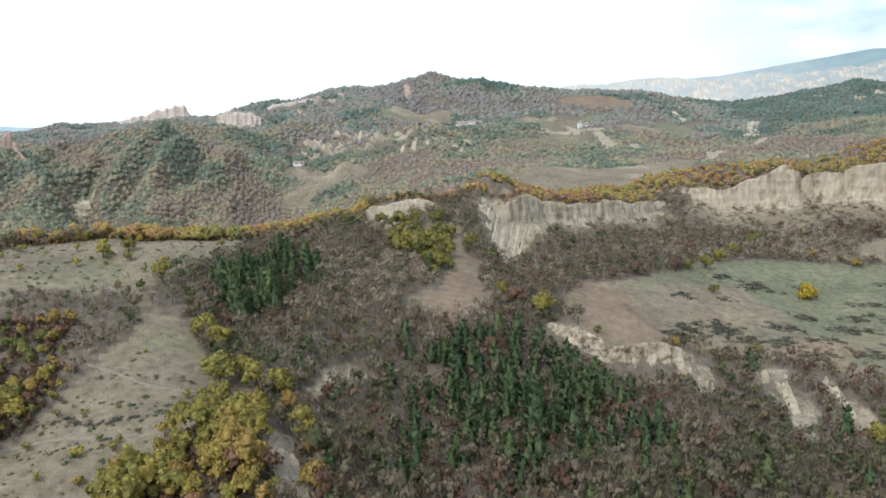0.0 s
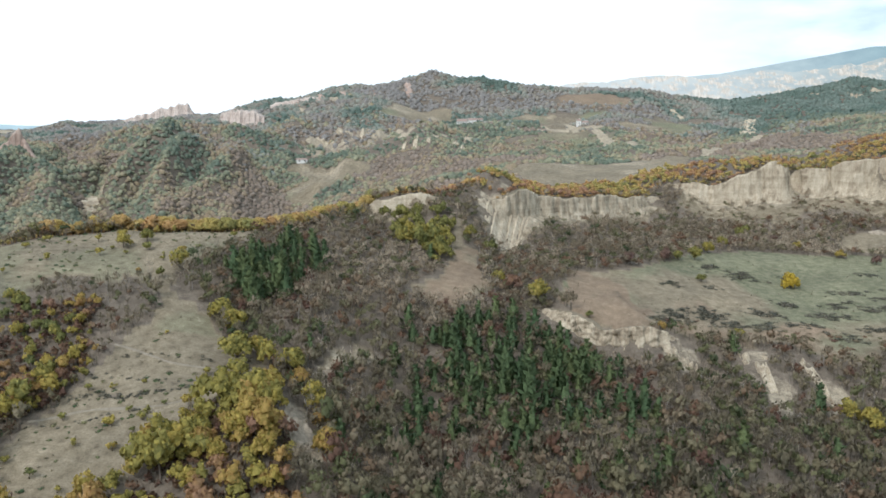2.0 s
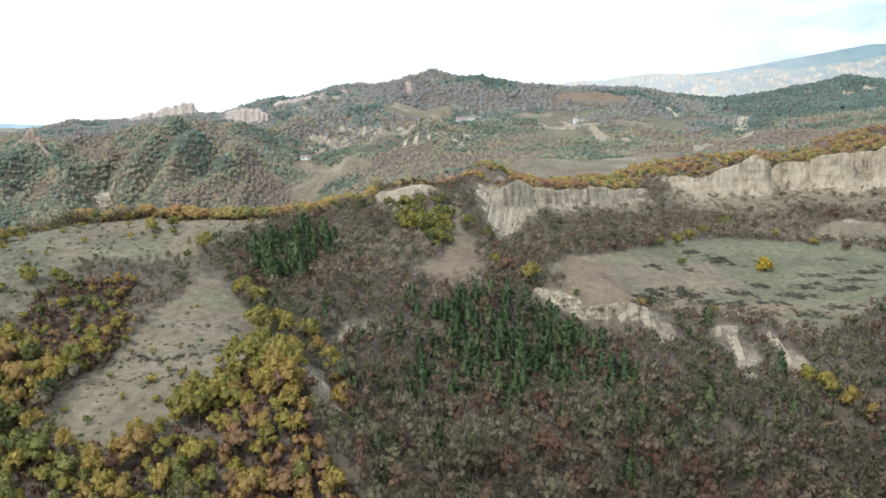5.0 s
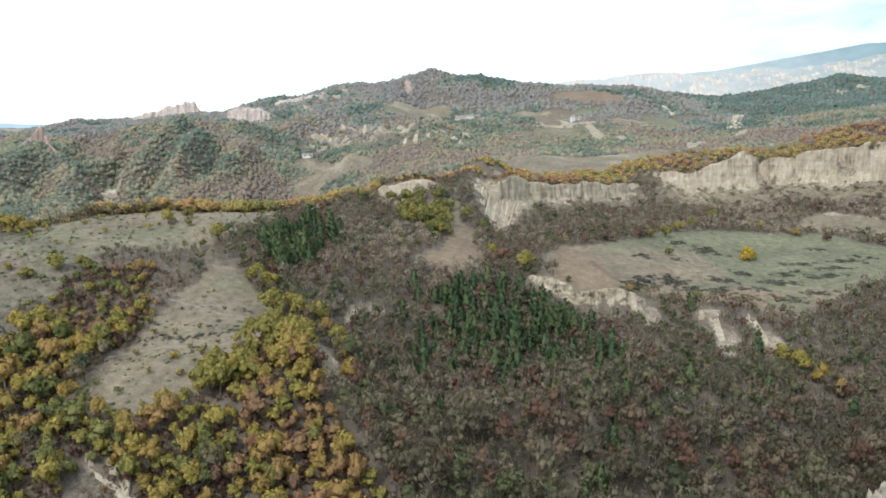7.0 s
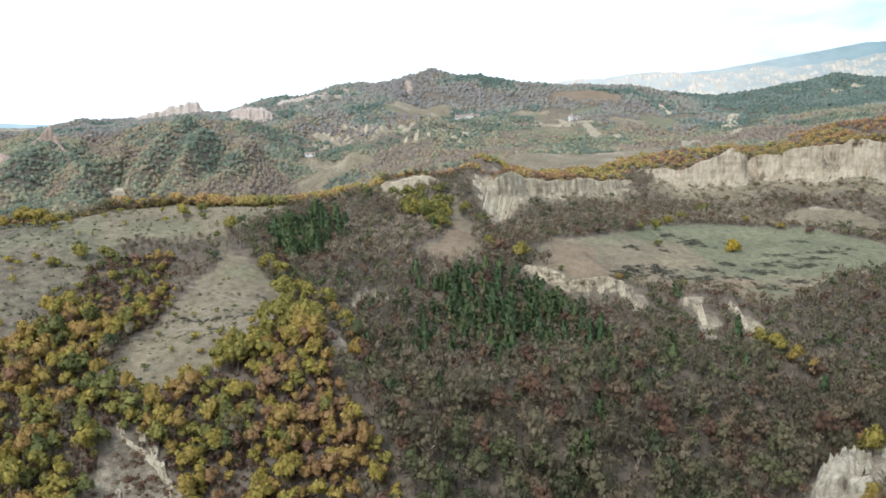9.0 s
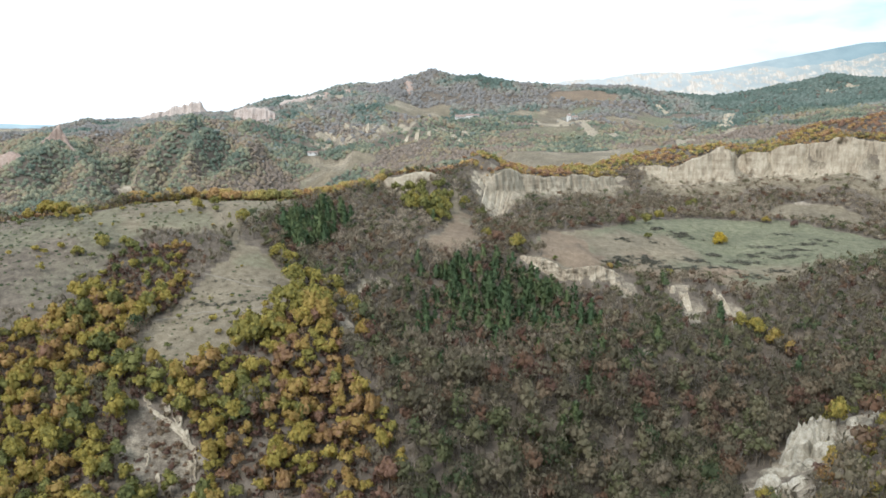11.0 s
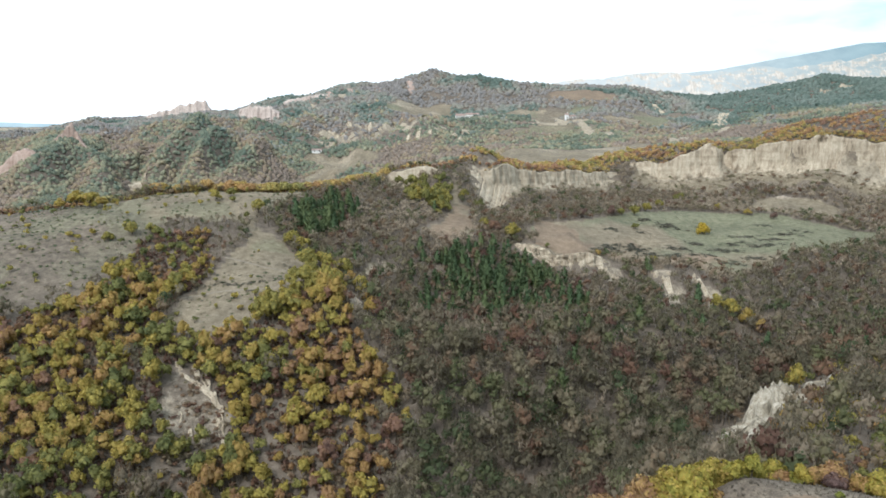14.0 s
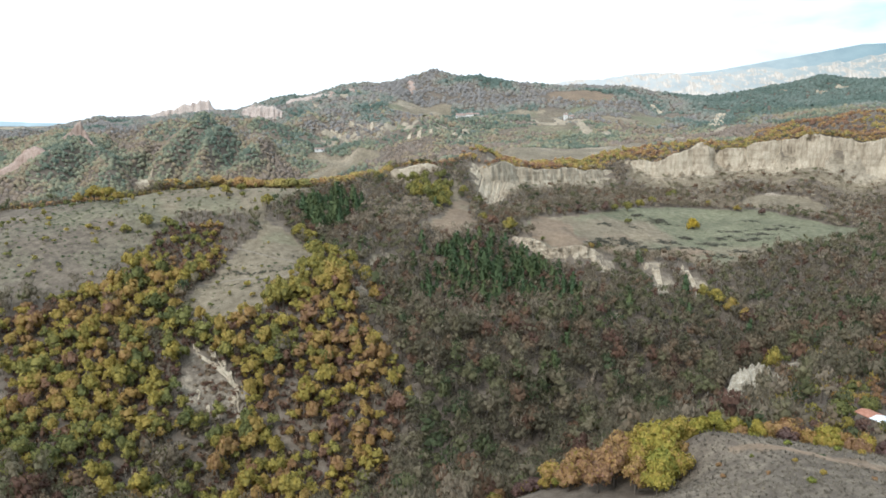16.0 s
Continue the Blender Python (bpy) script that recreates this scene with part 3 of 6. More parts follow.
    sand = np.maximum(sand, smooth(1500, 1900, r) * smooth(-0.1, 0.5, ridged(x, y, 220, 4, 61)) * 0.9 * smooth(3700, 3200, r))
    return np.stack([dry, green, sand, red], 1)


# ---- mesh tools ----
def raw_mesh(name, verts, faces, sizes, mats=None, tint=None, normals=None):
    """A mesh from flat arrays: vertices, corner indices, corners per face."""
    mesh = bpy.data.meshes.new(name)
    mesh.vertices.add(len(verts))
    mesh.vertices.foreach_set("co", np.asarray(verts, np.float32).ravel())
    mesh.loops.add(len(faces))
    mesh.loops.foreach_set("vertex_index", np.asarray(faces, np.int32))
    mesh.polygons.add(len(sizes))
    starts = np.concatenate([[0], np.cumsum(sizes)[:-1]])
    mesh.polygons.foreach_set("loop_start", starts.astype(np.int32))
    if mats is not None:
        mesh.polygons.foreach_set("material_index", np.asarray(mats, np.int32))
    if tint is not None:
        mesh.attributes.new("tint", "FLOAT", "POINT").data.foreach_set("value", np.asarray(tint, np.float32))
    mesh.update(calc_edges=True)
    if normals is not None:
        mesh.shade_smooth()
        mesh.normals_split_custom_set_from_vertices(np.asarray(normals, np.float32))
    return mesh


def part(name, bm, mat, parent, label=""):
    """Links a bmesh as one mesh object under a thing or part."""
    mesh = bpy.data.meshes.new(name)
    bm.to_mesh(mesh)
    bm.free()
    mesh.materials.append(mat)
    ob = new(name, mesh)
    ob.parent = parent
    return tagged(ob, label) if label else ob


def box_bm(x, y, z, sx, sy, sz, bevel=0.0):
    bm = bmesh.new()
    bmesh.ops.create_cube(bm, size=1, matrix=Matrix.Translation((x, y, z)) @ Matrix.Diagonal((sx, sy, sz, 1)))
    if bevel:
        bmesh.ops.bevel(bm, geom=bm.edges[:], offset=bevel, segments=1, affect="EDGES")
    return bm


def ground_z(x, y):
    return float(height(x, y)[0])


def build_ground():
    """One sheet from underfoot to the horizon, on rings round a point behind the path, finer towards the valley."""
    ax, ay = 0.0, -260.0
    ang = np.concatenate([np.radians(np.linspace(-33, 33, 361)), np.radians(np.linspace(33, 327, 60))[1:-1]])
    rad = np.concatenate([[3, 25, 50, 75, 100, 130, 160, 180], np.exp(np.arange(np.log(190), np.log(4950), 0.009))])
    n, m = len(rad), len(ang)
    x = (ax + rad[:, None] * np.sin(ang)).ravel()
    y = (ay + rad[:, None] * np.cos(ang)).ravel()
    z = height(x, y)
    i, j = np.arange(n - 1)[:, None] * m, np.arange(m)[None]
    k = (j + 1) % m
    faces = np.stack([i + m + j, i + m + k, i + k, i + j], -1).reshape(-1)
    mesh = raw_mesh("ground", np.stack([x, y, z], 1), faces, np.full(len(faces) // 4, 4))
    mesh.attributes.new("cover", "FLOAT_COLOR", "POINT").data.foreach_set("color", cover_of(x, y).astype(np.float32).ravel())
    mesh.shade_smooth()
    mesh.materials.append(GROUND)
    return tagged(new("ground", mesh), "hilly ground of dry grass, leaf litter and sandy slopes", "ground", kind="structure")


ground = build_ground()


# ---- cliffs and rock outcrops ----
def sample_line(line, step):
    out = []
    for (ax, ay, ah), (bx, by, bh) in zip(line, line[1:]):
        n = max(1, int(math.hypot(bx - ax, by - ay) / step))
        out += [(ax + (bx - ax) * i / n, ay + (by - ay) * i / n, ah + (bh - ah) * i / n) for i in range(n)]
    return np.array(out + [line[-1]])


def cliff(name, line, mat, label, step=0.7, rows=16, flute=1.3, size=6.0, lean=1.3, depth=0.7, apron=2.5, broken=0.0):
    """A fluted rock face along a line, from below its foot to the lip of the ground above."""
    p = sample_line(line, step)
    kern = np.ones(7) / 7
    pad = np.pad(p, ((3, 3), (0, 0)), mode="edge")
    p = np.stack([np.convolve(pad[:, c], kern, "valid") for c in range(3)], 1)
    t = np.gradient(p[:, :2], axis=0)
    t /= np.linalg.norm(t, axis=1)[:, None] + 1e-9
    nrm = np.stack([-t[:, 1], t[:, 0]], 1)
    s = np.concatenate([[0], np.cumsum(np.linalg.norm(np.diff(p[:, :2], axis=0), axis=1))])
    foot = height(*(p[:, :2] - nrm * (2.0 + apron)).T) - 1.2 + 0.9 * fbm(s, s * 0, 9, 3, 15)
    lip = height(*(p[:, :2] + nrm * 2.5).T) + 0.1 + 0.7 * fbm(s, s * 0, 5, 4, 16)
    back = height(*(p[:, :2] + nrm * 3.4).T) - 0.5
    lip = np.maximum(lip, foot + 0.3)
    v = np.linspace(0, 1, rows)
    S, V = np.meshgrid(s, v, indexing="ij")
    Z = foot[:, None] + (lip - foot)[:, None] * V
    S1 = S + 40 * len(name) + 0.5 * fbm(Z, S * 0.2, 4, 2, 10)
    cuts = np.exp(-(vnoise(S1 / (size * 2.6), Z * 0.04, 7) / 0.2) ** 2) + 0.4 * np.exp(-(vnoise(S1 / size, Z * 0.05, 8) / 0.22) ** 2)
    wave = flute * (1.3 * cuts * (0.35 + 0.65 * V) + 0.7 * fbm(S, S * 0, size * 4.5, 2, 12) + 0.42 * (ridged(S1, Z * 0.12, size * 0.7, 3, 21) - 0.5) + 0.25 * fbm(S, Z * 0.9, size * 0.5, 4, 9))
    flare = apron * np.clip(1 - V / 0.4, 0, 1) ** 1.4 * (0.6 + 0.6 * fbm(S, S * 0, 14, 2, 13))
    wave = wave + broken * (ridged(S, Z * 0.9, 2.6, 3, 23) + 0.7 * np.round(1.5 * fbm(S, Z, 2.2, 2, 24)))
    fade = np.clip((lip - foot) / 5, 0.1, 1)[:, None]
    D = -1.3 - depth + (lean + 0.5) * V + wave * fade - flare
    x = p[:, 0:1] + nrm[:, 0:1] * D
    y = p[:, 1:2] + nrm[:, 1:2] * D
    # the crown of the face runs back under the turf
    x = np.concatenate([x, p[:, 0:1] + nrm[:, 0:1] * 3.4], 1)
    y = np.concatenate([y, p[:, 1:2] + nrm[:, 1:2] * 3.4], 1)
    Z = np.concatenate([Z, np.minimum(back, lip)[:, None]], 1)
    n, m = x.shape
    i, j = np.arange(n - 1)[:, None] * m, np.arange(m - 1)[None]
    f = np.stack([i + j, i + m + j, i + m + j + 1, i + j + 1], -1).reshape(-1)
    turf = np.tile(np.arange(m - 1) == m - 2, n - 1).astype(int)
    mesh = raw_mesh(name, np.stack([x.ravel(), y.ravel(), Z.ravel()], 1), f, np.full(len(f) // 4, 4), turf)
    mesh.materials.append(mat)
    mesh.materials.append(TURF)
    return tagged(new(name, mesh), label, "cliff", kind="structure")


cliff("cliff_great", CLIFFS["great_cliff"], PALE_SAND, "tall pale sandstone cliff with vertical runnels below autumn oaks", flute=1.5, size=4.2, rows=22, apron=5.0)
cliff("cliff_middle", CLIFFS["middle_cliff"], PALE_SAND, "low pale sandstone cliff under the wooded crest", rows=16, flute=1.3, size=3.6, apron=3.5)
cliff("cliff_white", CLIFFS["white_cliff"], PALE_SAND, "short white sandstone cliff on the crest", rows=10, flute=0.8)
cliff("cliff_meadow", CLIFFS["meadow_bluff"], PALE_SAND, "pale sandy bluff at the meadow's rim", step=0.3, rows=24, flute=0.7, size=1.7, apron=1.0, broken=0.55)


def bare_patch(name, top, foot, mat, label, cols=70, rows=26, rill=0.45, size=2.2, slant=0.0, seed=0, lift=0.5):
    """A rilled slope of bare earth between two lines of the plan, its ragged rim sunk into the turf."""
    a, b = np.array(top, float), np.array(foot, float)
    u, v = np.meshgrid(np.linspace(0, 1, cols), np.linspace(0, 1, rows), indexing="ij")

    def run(line):
        t = np.linspace(0, 1, len(line))
        return np.stack([np.interp(u, t, line[:, 0]), np.interp(u, t, line[:, 1])])
    px, py = run(a) * (1 - v) + run(b) * v
    across = np.hypot(*(a[-1] - a[0])) * u + slant * v
    rim = np.minimum(np.minimum(u, 1 - u) * 5, np.minimum(v, 1 - v) * 4)
    sunk = smooth(0.6, 0.15, rim + 0.6 * fbm(px, py, max(3, 1.1 * size), 3, seed))
    z = height(px.ravel(), py.ravel()).reshape(px.shape) + lift - (1.1 + 2 * lift) * sunk
    z += rill * (ridged(across, v * 1.5, size, 3, seed + 2) - 0.6) + 0.2 * fbm(px, py, 1.5, 2, seed + 3)
    i, j = np.arange(cols - 1)[:, None] * rows, np.arange(rows - 1)[None]
    f = np.stack([i + j + 1, i + rows + j + 1, i + rows + j, i + j], -1).reshape(-1)
    mesh = raw_mesh(name, np.stack([px.ravel(), py.ravel(), z.ravel()], 1), f, np.full(len(f) // 4, 4))
    mesh.materials.append(mat)
    return tagged(new(name, mesh), label, "bare slope", kind="structure")


bare_patch("slope_rilled", [(10, 293), (18, 297), (26, 301), (37, 310)], [(13, 273), (18, 268), (25, 275), (37, 297)], PALE_SAND, "pale rilled sand slope below the crest", 110, 34, 0.6, 2.4, 9, 5)
bare_patch("slope_path", [(-35.8, 159.4), (-29.2, 167), (-21.6, 176.2)], [(-33.4, 155.8), (-26.8, 163.8), (-20.2, 172.6)], TAN_EARTH, "pale rilled bank beside the path", 60, 14, 0.3, 1.8, 2, 9, 0.35)
SCAR_RIM = [(-80.5, 100.2), (-76.2, 96.2), (-72, 94.4), (-67, 91.6), (-62.4, 87.2), (-60.6, 79.4)]
bare_patch("slope_scar", SCAR_RIM, [(-79.6, 97.6), (-75.8, 94.2), (-71.8, 92.4), (-67.6, 90), (-64, 86), (-62.2, 79)], PALE_SAND, "pale crumbling rim of a scar in the oak wood", 110, 14, 0.6, 1.6, 3, 27, 0.4)
bare_patch("slope_gully", [(-38, 144), (-33, 143)], [(-33, 122), (-26, 125)], TAN_EARTH, "bare gully below a yellow oak", 24, 44, 0.4, 1.6, 2, 29)
for top, foot, seed in (([(86, 194), (91, 193)], [(85, 172), (87, 172)], 12), ([(98, 190), (101, 189)], [(99, 170), (101.5, 170)], 15), ([(60, 194), (65, 194)], [(63, 188), (67, 188)], 18),
                        ([(66, 192), (71, 191)], [(66, 184), (70, 184)], 24), ([(83, 195), (86, 195)], [(83, 189), (86, 189)], 21)):
    bare_patch("slope_chute", top, foot, PALE_SAND, "pale eroded chute in the wooded slope", 22, 44, 0.7, 1.3, 2, seed)


for top, foot, seed in (([(388, 1023), (408, 1004)], [(318, 830), (330, 808)], 31), ([(610, 1172), (647, 1189)], [(596, 1134), (617, 1132)], 32), ([(311, 1107), (329, 1112)], [(324, 1062), (336, 1057)], 33),
                        ([(-172, 912), (-119, 853)], [(-168, 890), (-117, 834)], 34), ([(-114, 899), (-95, 880)], [(-103, 816), (-86, 817)], 35), ([(-52, 782), (-44, 779)], [(-51, 750), (-46, 748)], 36), ([(-38, 777), (-33, 775)], [(-39, 745), (-34, 742)], 41), ([(-27, 773), (-20, 770)], [(-25, 740), (-20, 736)], 42),
                        ([(-2, 783), (9, 784)], [(-2, 747), (8, 753)], 37), ([(13, 838), (20, 846)], [(5, 721), (13, 721)], 38), ([(-330, 662), (-300, 640)], [(-308, 600), (-298, 606)], 39)):
    bare_patch("slope_far", top, foot, PALE_SAND, "white eroded scar on a far wooded slope", 44, 44, 1.6, 7.0, 6, seed, 1.4)


# ---- foliage ----
rng = np.random.default_rng(4)


def sprays(points, normals, size, jitter, rnd, long=1.0, up=0.0):
    """Small kinked leaf sprays at points, facing roughly along the normals: 4 vertices each."""
    n = len(points)
    d = normals + jitter * rnd.normal(size=(n, 3))
    d /= np.linalg.norm(d, axis=1)[:, None] + 1e-9
    a = np.cross(d, rnd.normal(size=(n, 3)))
    a /= np.linalg.norm(a, axis=1)[:, None] + 1e-9
    a = a * (1 - up) + (0, 0, up)
    b = np.cross(d, a)
    b /= np.linalg.norm(b, axis=1)[:, None] + 1e-9
    s = size * rnd.uniform(0.6, 1.3, (n, 1))
    k = rnd.uniform(0.5, 1.0, (n, 4, 1))
    q = np.stack([-a, -b * 0.8 * long, a, b * 0.8 * long], 1) * k * s[:, None]
    q[:, 1] += d * s * 0.3
    q[:, 3] -= d * s * 0.25
    return (points[:, None] + q).reshape(-1, 3)


def tube(a, b, ra, rb, sides=4):
    a, b = np.array(a, float), np.array(b, float)
    d = b - a
    d /= np.linalg.norm(d)
    u = np.cross(d, [0.3, 0.9, 0.1])
    u /= np.linalg.norm(u)
    w = np.cross(d, u)
    th = np.arange(sides) * 2 * math.pi / sides
    ring = np.cos(th)[:, None] * u + np.sin(th)[:, None] * w
    v = np.concatenate([a + ring * ra, b + ring * rb])
    f = [(i, (i + 1) % sides, sides + (i + 1) % sides, sides + i) for i in range(sides)]
    return v, f


class Shape:
    """A plant as arrays: leaf sprays first, then wood."""
    def __init__(self, leaf, wood, nrm=None):
        fs = [np.arange(len(leaf)).reshape(-1, 4)]
        self.n = None
        if nrm is not None:
            # sprays face outwards, and share the round shading of their crown
            q = leaf.reshape(-1, 4, 3)
            away = (np.cross(q[:, 2] - q[:, 0], q[:, 3] - q[:, 1]) * nrm.reshape(-1, 4, 3).mean(1)).sum(1) < 0
            fs[0][away] = fs[0][away][:, ::-1]
            nrm = nrm / (np.linalg.norm(nrm, axis=1)[:, None] + 1e-9)
            round_wood = [v - v.mean(0) * (1, 1, 0) - (0, 0, 1) * v[:, 2:3] + 0.01 for v, f in wood or []]
            self.n = np.concatenate([nrm] + [w / np.linalg.norm(w, axis=1)[:, None] for w in round_wood])
        vs = [leaf]
        self.leaves = len(leaf) // 4
        base = len(leaf)
        for v, f in wood or []:
            vs.append(v)
            fs.append(np.array(f) + base)
            base += len(v)
        self.v, self.f = np.concatenate(vs), np.concatenate(fs)
        self.m = (np.arange(len(self.f)) >= self.leaves).astype(int)


def ball(n, rnd):
    d = rnd.normal(size=(n, 3))
    return d / np.linalg.norm(d, axis=1)[:, None]


KNOB_V = np.array([(x, y, z) for x in (-1, 1) for y in (-1, 1) for z in (-1, 1)], float) / math.sqrt(3)
KNOB_F = np.array([(0, 1, 3, 2), (4, 6, 7, 5), (0, 4, 5, 1), (2, 3, 7, 6), (0, 2, 6, 4), (1, 5, 7, 3)])


def crown_shape(seed, lobes, n, size, tall=1.0, core=0.8, limbs=0, thin=0.8, loose=1.12, low=-0.35, jitter=0.32, up=0.0):
    """A crown one unit in radius, foot at the origin: leaf sprays scattered over uneven bulges, a dense heart in each bulge, trunk and limbs."""
    r = np.random.default_rng(seed)
    dirs = ball(lobes, r)
    dirs[:, 2] = np.abs(dirs[:, 2]) * 1.15 + low
    cen = dirs * r.uniform(0.38, 0.68, (lobes, 1)) * (1, 1, 1.15 * tall) + (0, 0, 0.95 * tall)
    cen[0] = (0, 0, 1.02 * tall)
    rad = r.uniform(0.26, 0.46, lobes)
    rad[0] = 0.55
    leaf, nrm = [], []
    if core:
        for c, q in zip(cen, rad):
            v = KNOB_V @ np.array(Euler(r.uniform(0, 6, 3)).to_matrix()) * r.uniform(0.85, 1.15, (8, 1))
            shown = v[KNOB_F].mean(1)[:, 2] > -0.25
            leaf.append((c + v * q * core)[KNOB_F[shown]].reshape(-1, 3))
            nrm.append(v[KNOB_F[shown]].reshape(-1, 3))
    k = r.integers(0, lobes, n * 3)
    d = ball(n * 3, r)
    d[:, 2] = d[:, 2] * 0.8 + 0.25
    d += 0.5 * (cen[k] - (0, 0, 0.8 * tall))
    d /= np.linalg.norm(d, axis=1)[:, None]
    pts = cen[k] + d * rad[k][:, None] * r.uniform(0.86, loose, (n * 3, 1))
    buried = (np.linalg.norm(pts[:, None] - cen[None], axis=2) < rad[None] * 0.84).any(1)
    free = np.nonzero(~buried)[0][:n]
    pts, d = pts[free], d[free]
    leaf.append(sprays(pts, d, size, 0.7, r, thin / 0.8, up))
    nrm.append(np.repeat(d + jitter * r.normal(size=d.shape), 4, 0))
    leaf, nrm = np.concatenate(leaf), np.concatenate(nrm)
    nrm = nrm + 0.35 * (leaf - (0, 0, 0.7 * tall)) + (0, 0, 0.2)
    wood = [tube((0, 0, -0.35), (0.04, 0, 0.6 * tall), 0.085, 0.05, 4 if limbs else 3)]
    wood += [tube((0.04, 0, 0.45 * tall), c * 0.85, 0.04, 0.012, 3) for c in cen[1:limbs + 1]]
    return Shape(leaf, wood, nrm)


def bare_shape(seed, twigs=78, leaves=0, thin=1.0):
    """Leafless tree: a forked trunk, limbs and thin upswept twigs."""
    r = np.random.default_rng(seed)
    wood = [tube((0, 0, -0.3), (0.03, 0.02, 0.8), 0.04, 0.026, 3)]
    ends = []
    for i in range(5):
        a = i * 2.4 + r.uniform(0, 0.8)
        e = np.array((math.cos(a) * r.uniform(0.25, 0.65), math.sin(a) * r.uniform(0.25, 0.65), r.uniform(1.0, 1.75)))
        wood.append(tube((0.02, 0.01, r.uniform(0.45, 0.8)), e, 0.02, 0.006, 3))
        ends.append(e)
    ends = np.array(ends)
    base = ends[r.integers(0, 5, twigs)] * r.uniform(0.5, 1.0, (twigs, 1)) + (0, 0, 0.1)
    d = ball(twigs, r) * (0.9, 0.9, 0.6) + (0, 0, 0.4)
    d += 0.6 * base * (1, 1, 0)
    d /= np.linalg.norm(d, axis=1)[:, None]
    ln = r.uniform(0.3, 0.7, (twigs, 1))
    side = np.cross(d, ball(twigs, r))
    side /= np.linalg.norm(side, axis=1)[:, None]
    w = thin * r.uniform(0.022, 0.06, (twigs, 1))
    q = np.stack([base - side * w * 0.4, base + d * ln * 0.6 - side * w * 1.3, base + d * ln, base + d * ln * 0.5 + side * w * 1.3], 1).reshape(-1, 3)
    if leaves:
        p = ends[r.integers(0, 5, leaves)] + ball(leaves, r) * 0.35
        q = np.concatenate([q, sprays(p, ball(leaves, r), 0.1, 0.5, r)])
    return Shape(q, wood, q - (0, 0, 0.7) + np.repeat(0.4 * r.normal(size=(len(q) // 4, 3)), 4, 0))


def pine_shape(seed, nspray=64, broad=0.55, sides=6):
    """Pine: a straight stem in a ragged cone of upswept needle sprays, height about 3 units."""
    r = np.random.default_rng(seed)

    def width(z):
        return broad * np.clip(1 - (z - 0.4) / 2.6, 0, 1) ** 0.7 * (0.8 + 0.2 * np.sin(z * 7 + seed)) + 0.03
    core = []
    zs = (0.5, 1.3, 2.1, 2.85)
    for a, c in zip(zs, zs[1:]):
        for k in range(sides):
            t0, t1 = 6.283 * k / sides, 6.283 * (k + 1) / sides
            for t, z in ((t0, a), (t1, a), (t1, c), (t0, c)):
                w = 0.62 * width(z)
                core.append((math.cos(t) * w, math.sin(t) * w, z))
    z = 0.45 + 2.5 * r.uniform(0, 1, nspray) ** 1.25
    th = r.uniform(0, 6.28, nspray)
    w = width(z) * r.uniform(0.65, 1.15, nspray)
    pts = np.stack([np.cos(th) * w, np.sin(th) * w, z], 1)
    out = np.stack([np.cos(th), np.sin(th), 0 * th], 1)
    u = out * 0.7 + (0, 0, 0.75) + 0.25 * r.normal(size=(nspray, 3))
    u /= np.linalg.norm(u, axis=1)[:, None]
    b = np.cross(u, out + 0.5 * r.normal(size=(nspray, 3)))
    b /= np.linalg.norm(b, axis=1)[:, None] + 1e-9
    s = r.uniform(0.17, 0.3, (nspray, 1)) * (1.15 - 0.2 * z[:, None] / 3)
    q = np.stack([pts - u * s, pts - b * s * 0.55, pts + u * s * 1.2, pts + b * s * 0.55 + out * s * 0.25], 1).reshape(-1, 3)
    leaf = np.concatenate([np.array(core), q])
    around = np.concatenate([np.array(core) * (1, 1, 0), np.repeat(out * 0.6, 4, 0)])
    nrm = around / 0.6 + (0, 0, 0.6) + np.repeat(0.25 * r.normal(size=(len(leaf) // 4, 3)), 4, 0)
    return Shape(leaf, [tube((0, 0, -0.3), (0, 0, 2.7), 0.05, 0.012)], nrm)


def shrub_shape(seed, n=22, flat=0.7):
    """A low shrub of sprays over a dense heart."""
    r = np.random.default_rng(seed)
    d = ball(n, r)
    d[:, 2] = np.abs(d[:, 2])
    p = d * r.uniform(0.7, 1.05, (n, 1)) * (1, 1, flat)
    v = KNOB_V @ np.array(Euler(r.uniform(0, 6, 3)).to_matrix()) * r.uniform(0.6, 0.85, (8, 1)) * (1, 1, flat)
    body = v[KNOB_F].reshape(-1, 3)
    leaf = np.concatenate([body, sprays(p, d, 0.27, 0.7, r)])
    nrm = np.concatenate([body, np.repeat(d + 0.4 * r.normal(size=d.shape), 4, 0)]) + (0, 0, 0.3)
    return Shape(leaf, [tube((0, 0, -0.3), (0.1, 0, 0.3), 0.05, 0.02, 3)], nrm)


def tuft_shape(seed, n=9):
    """A tussock of dry grass blades."""
    r = np.random.default_rng(seed)
    d = ball(n, r) * (0.6, 0.6, 0) + (0, 0, 1)
    side = np.cross(d, ball(n, r))
    side /= np.linalg.norm(side, axis=1)[:, None]
    base = ball(n, r) * (0.3, 0.3, 0)
    q = np.stack([base - side * 0.1, base + side * 0.1, base + d * 0.6 + side * 0.08, base + d], 1).reshape(-1, 3)
    return Shape(q, [tube((0, 0, -0.2), (0, 0, 0.1), 0.1, 0.05, 3)])


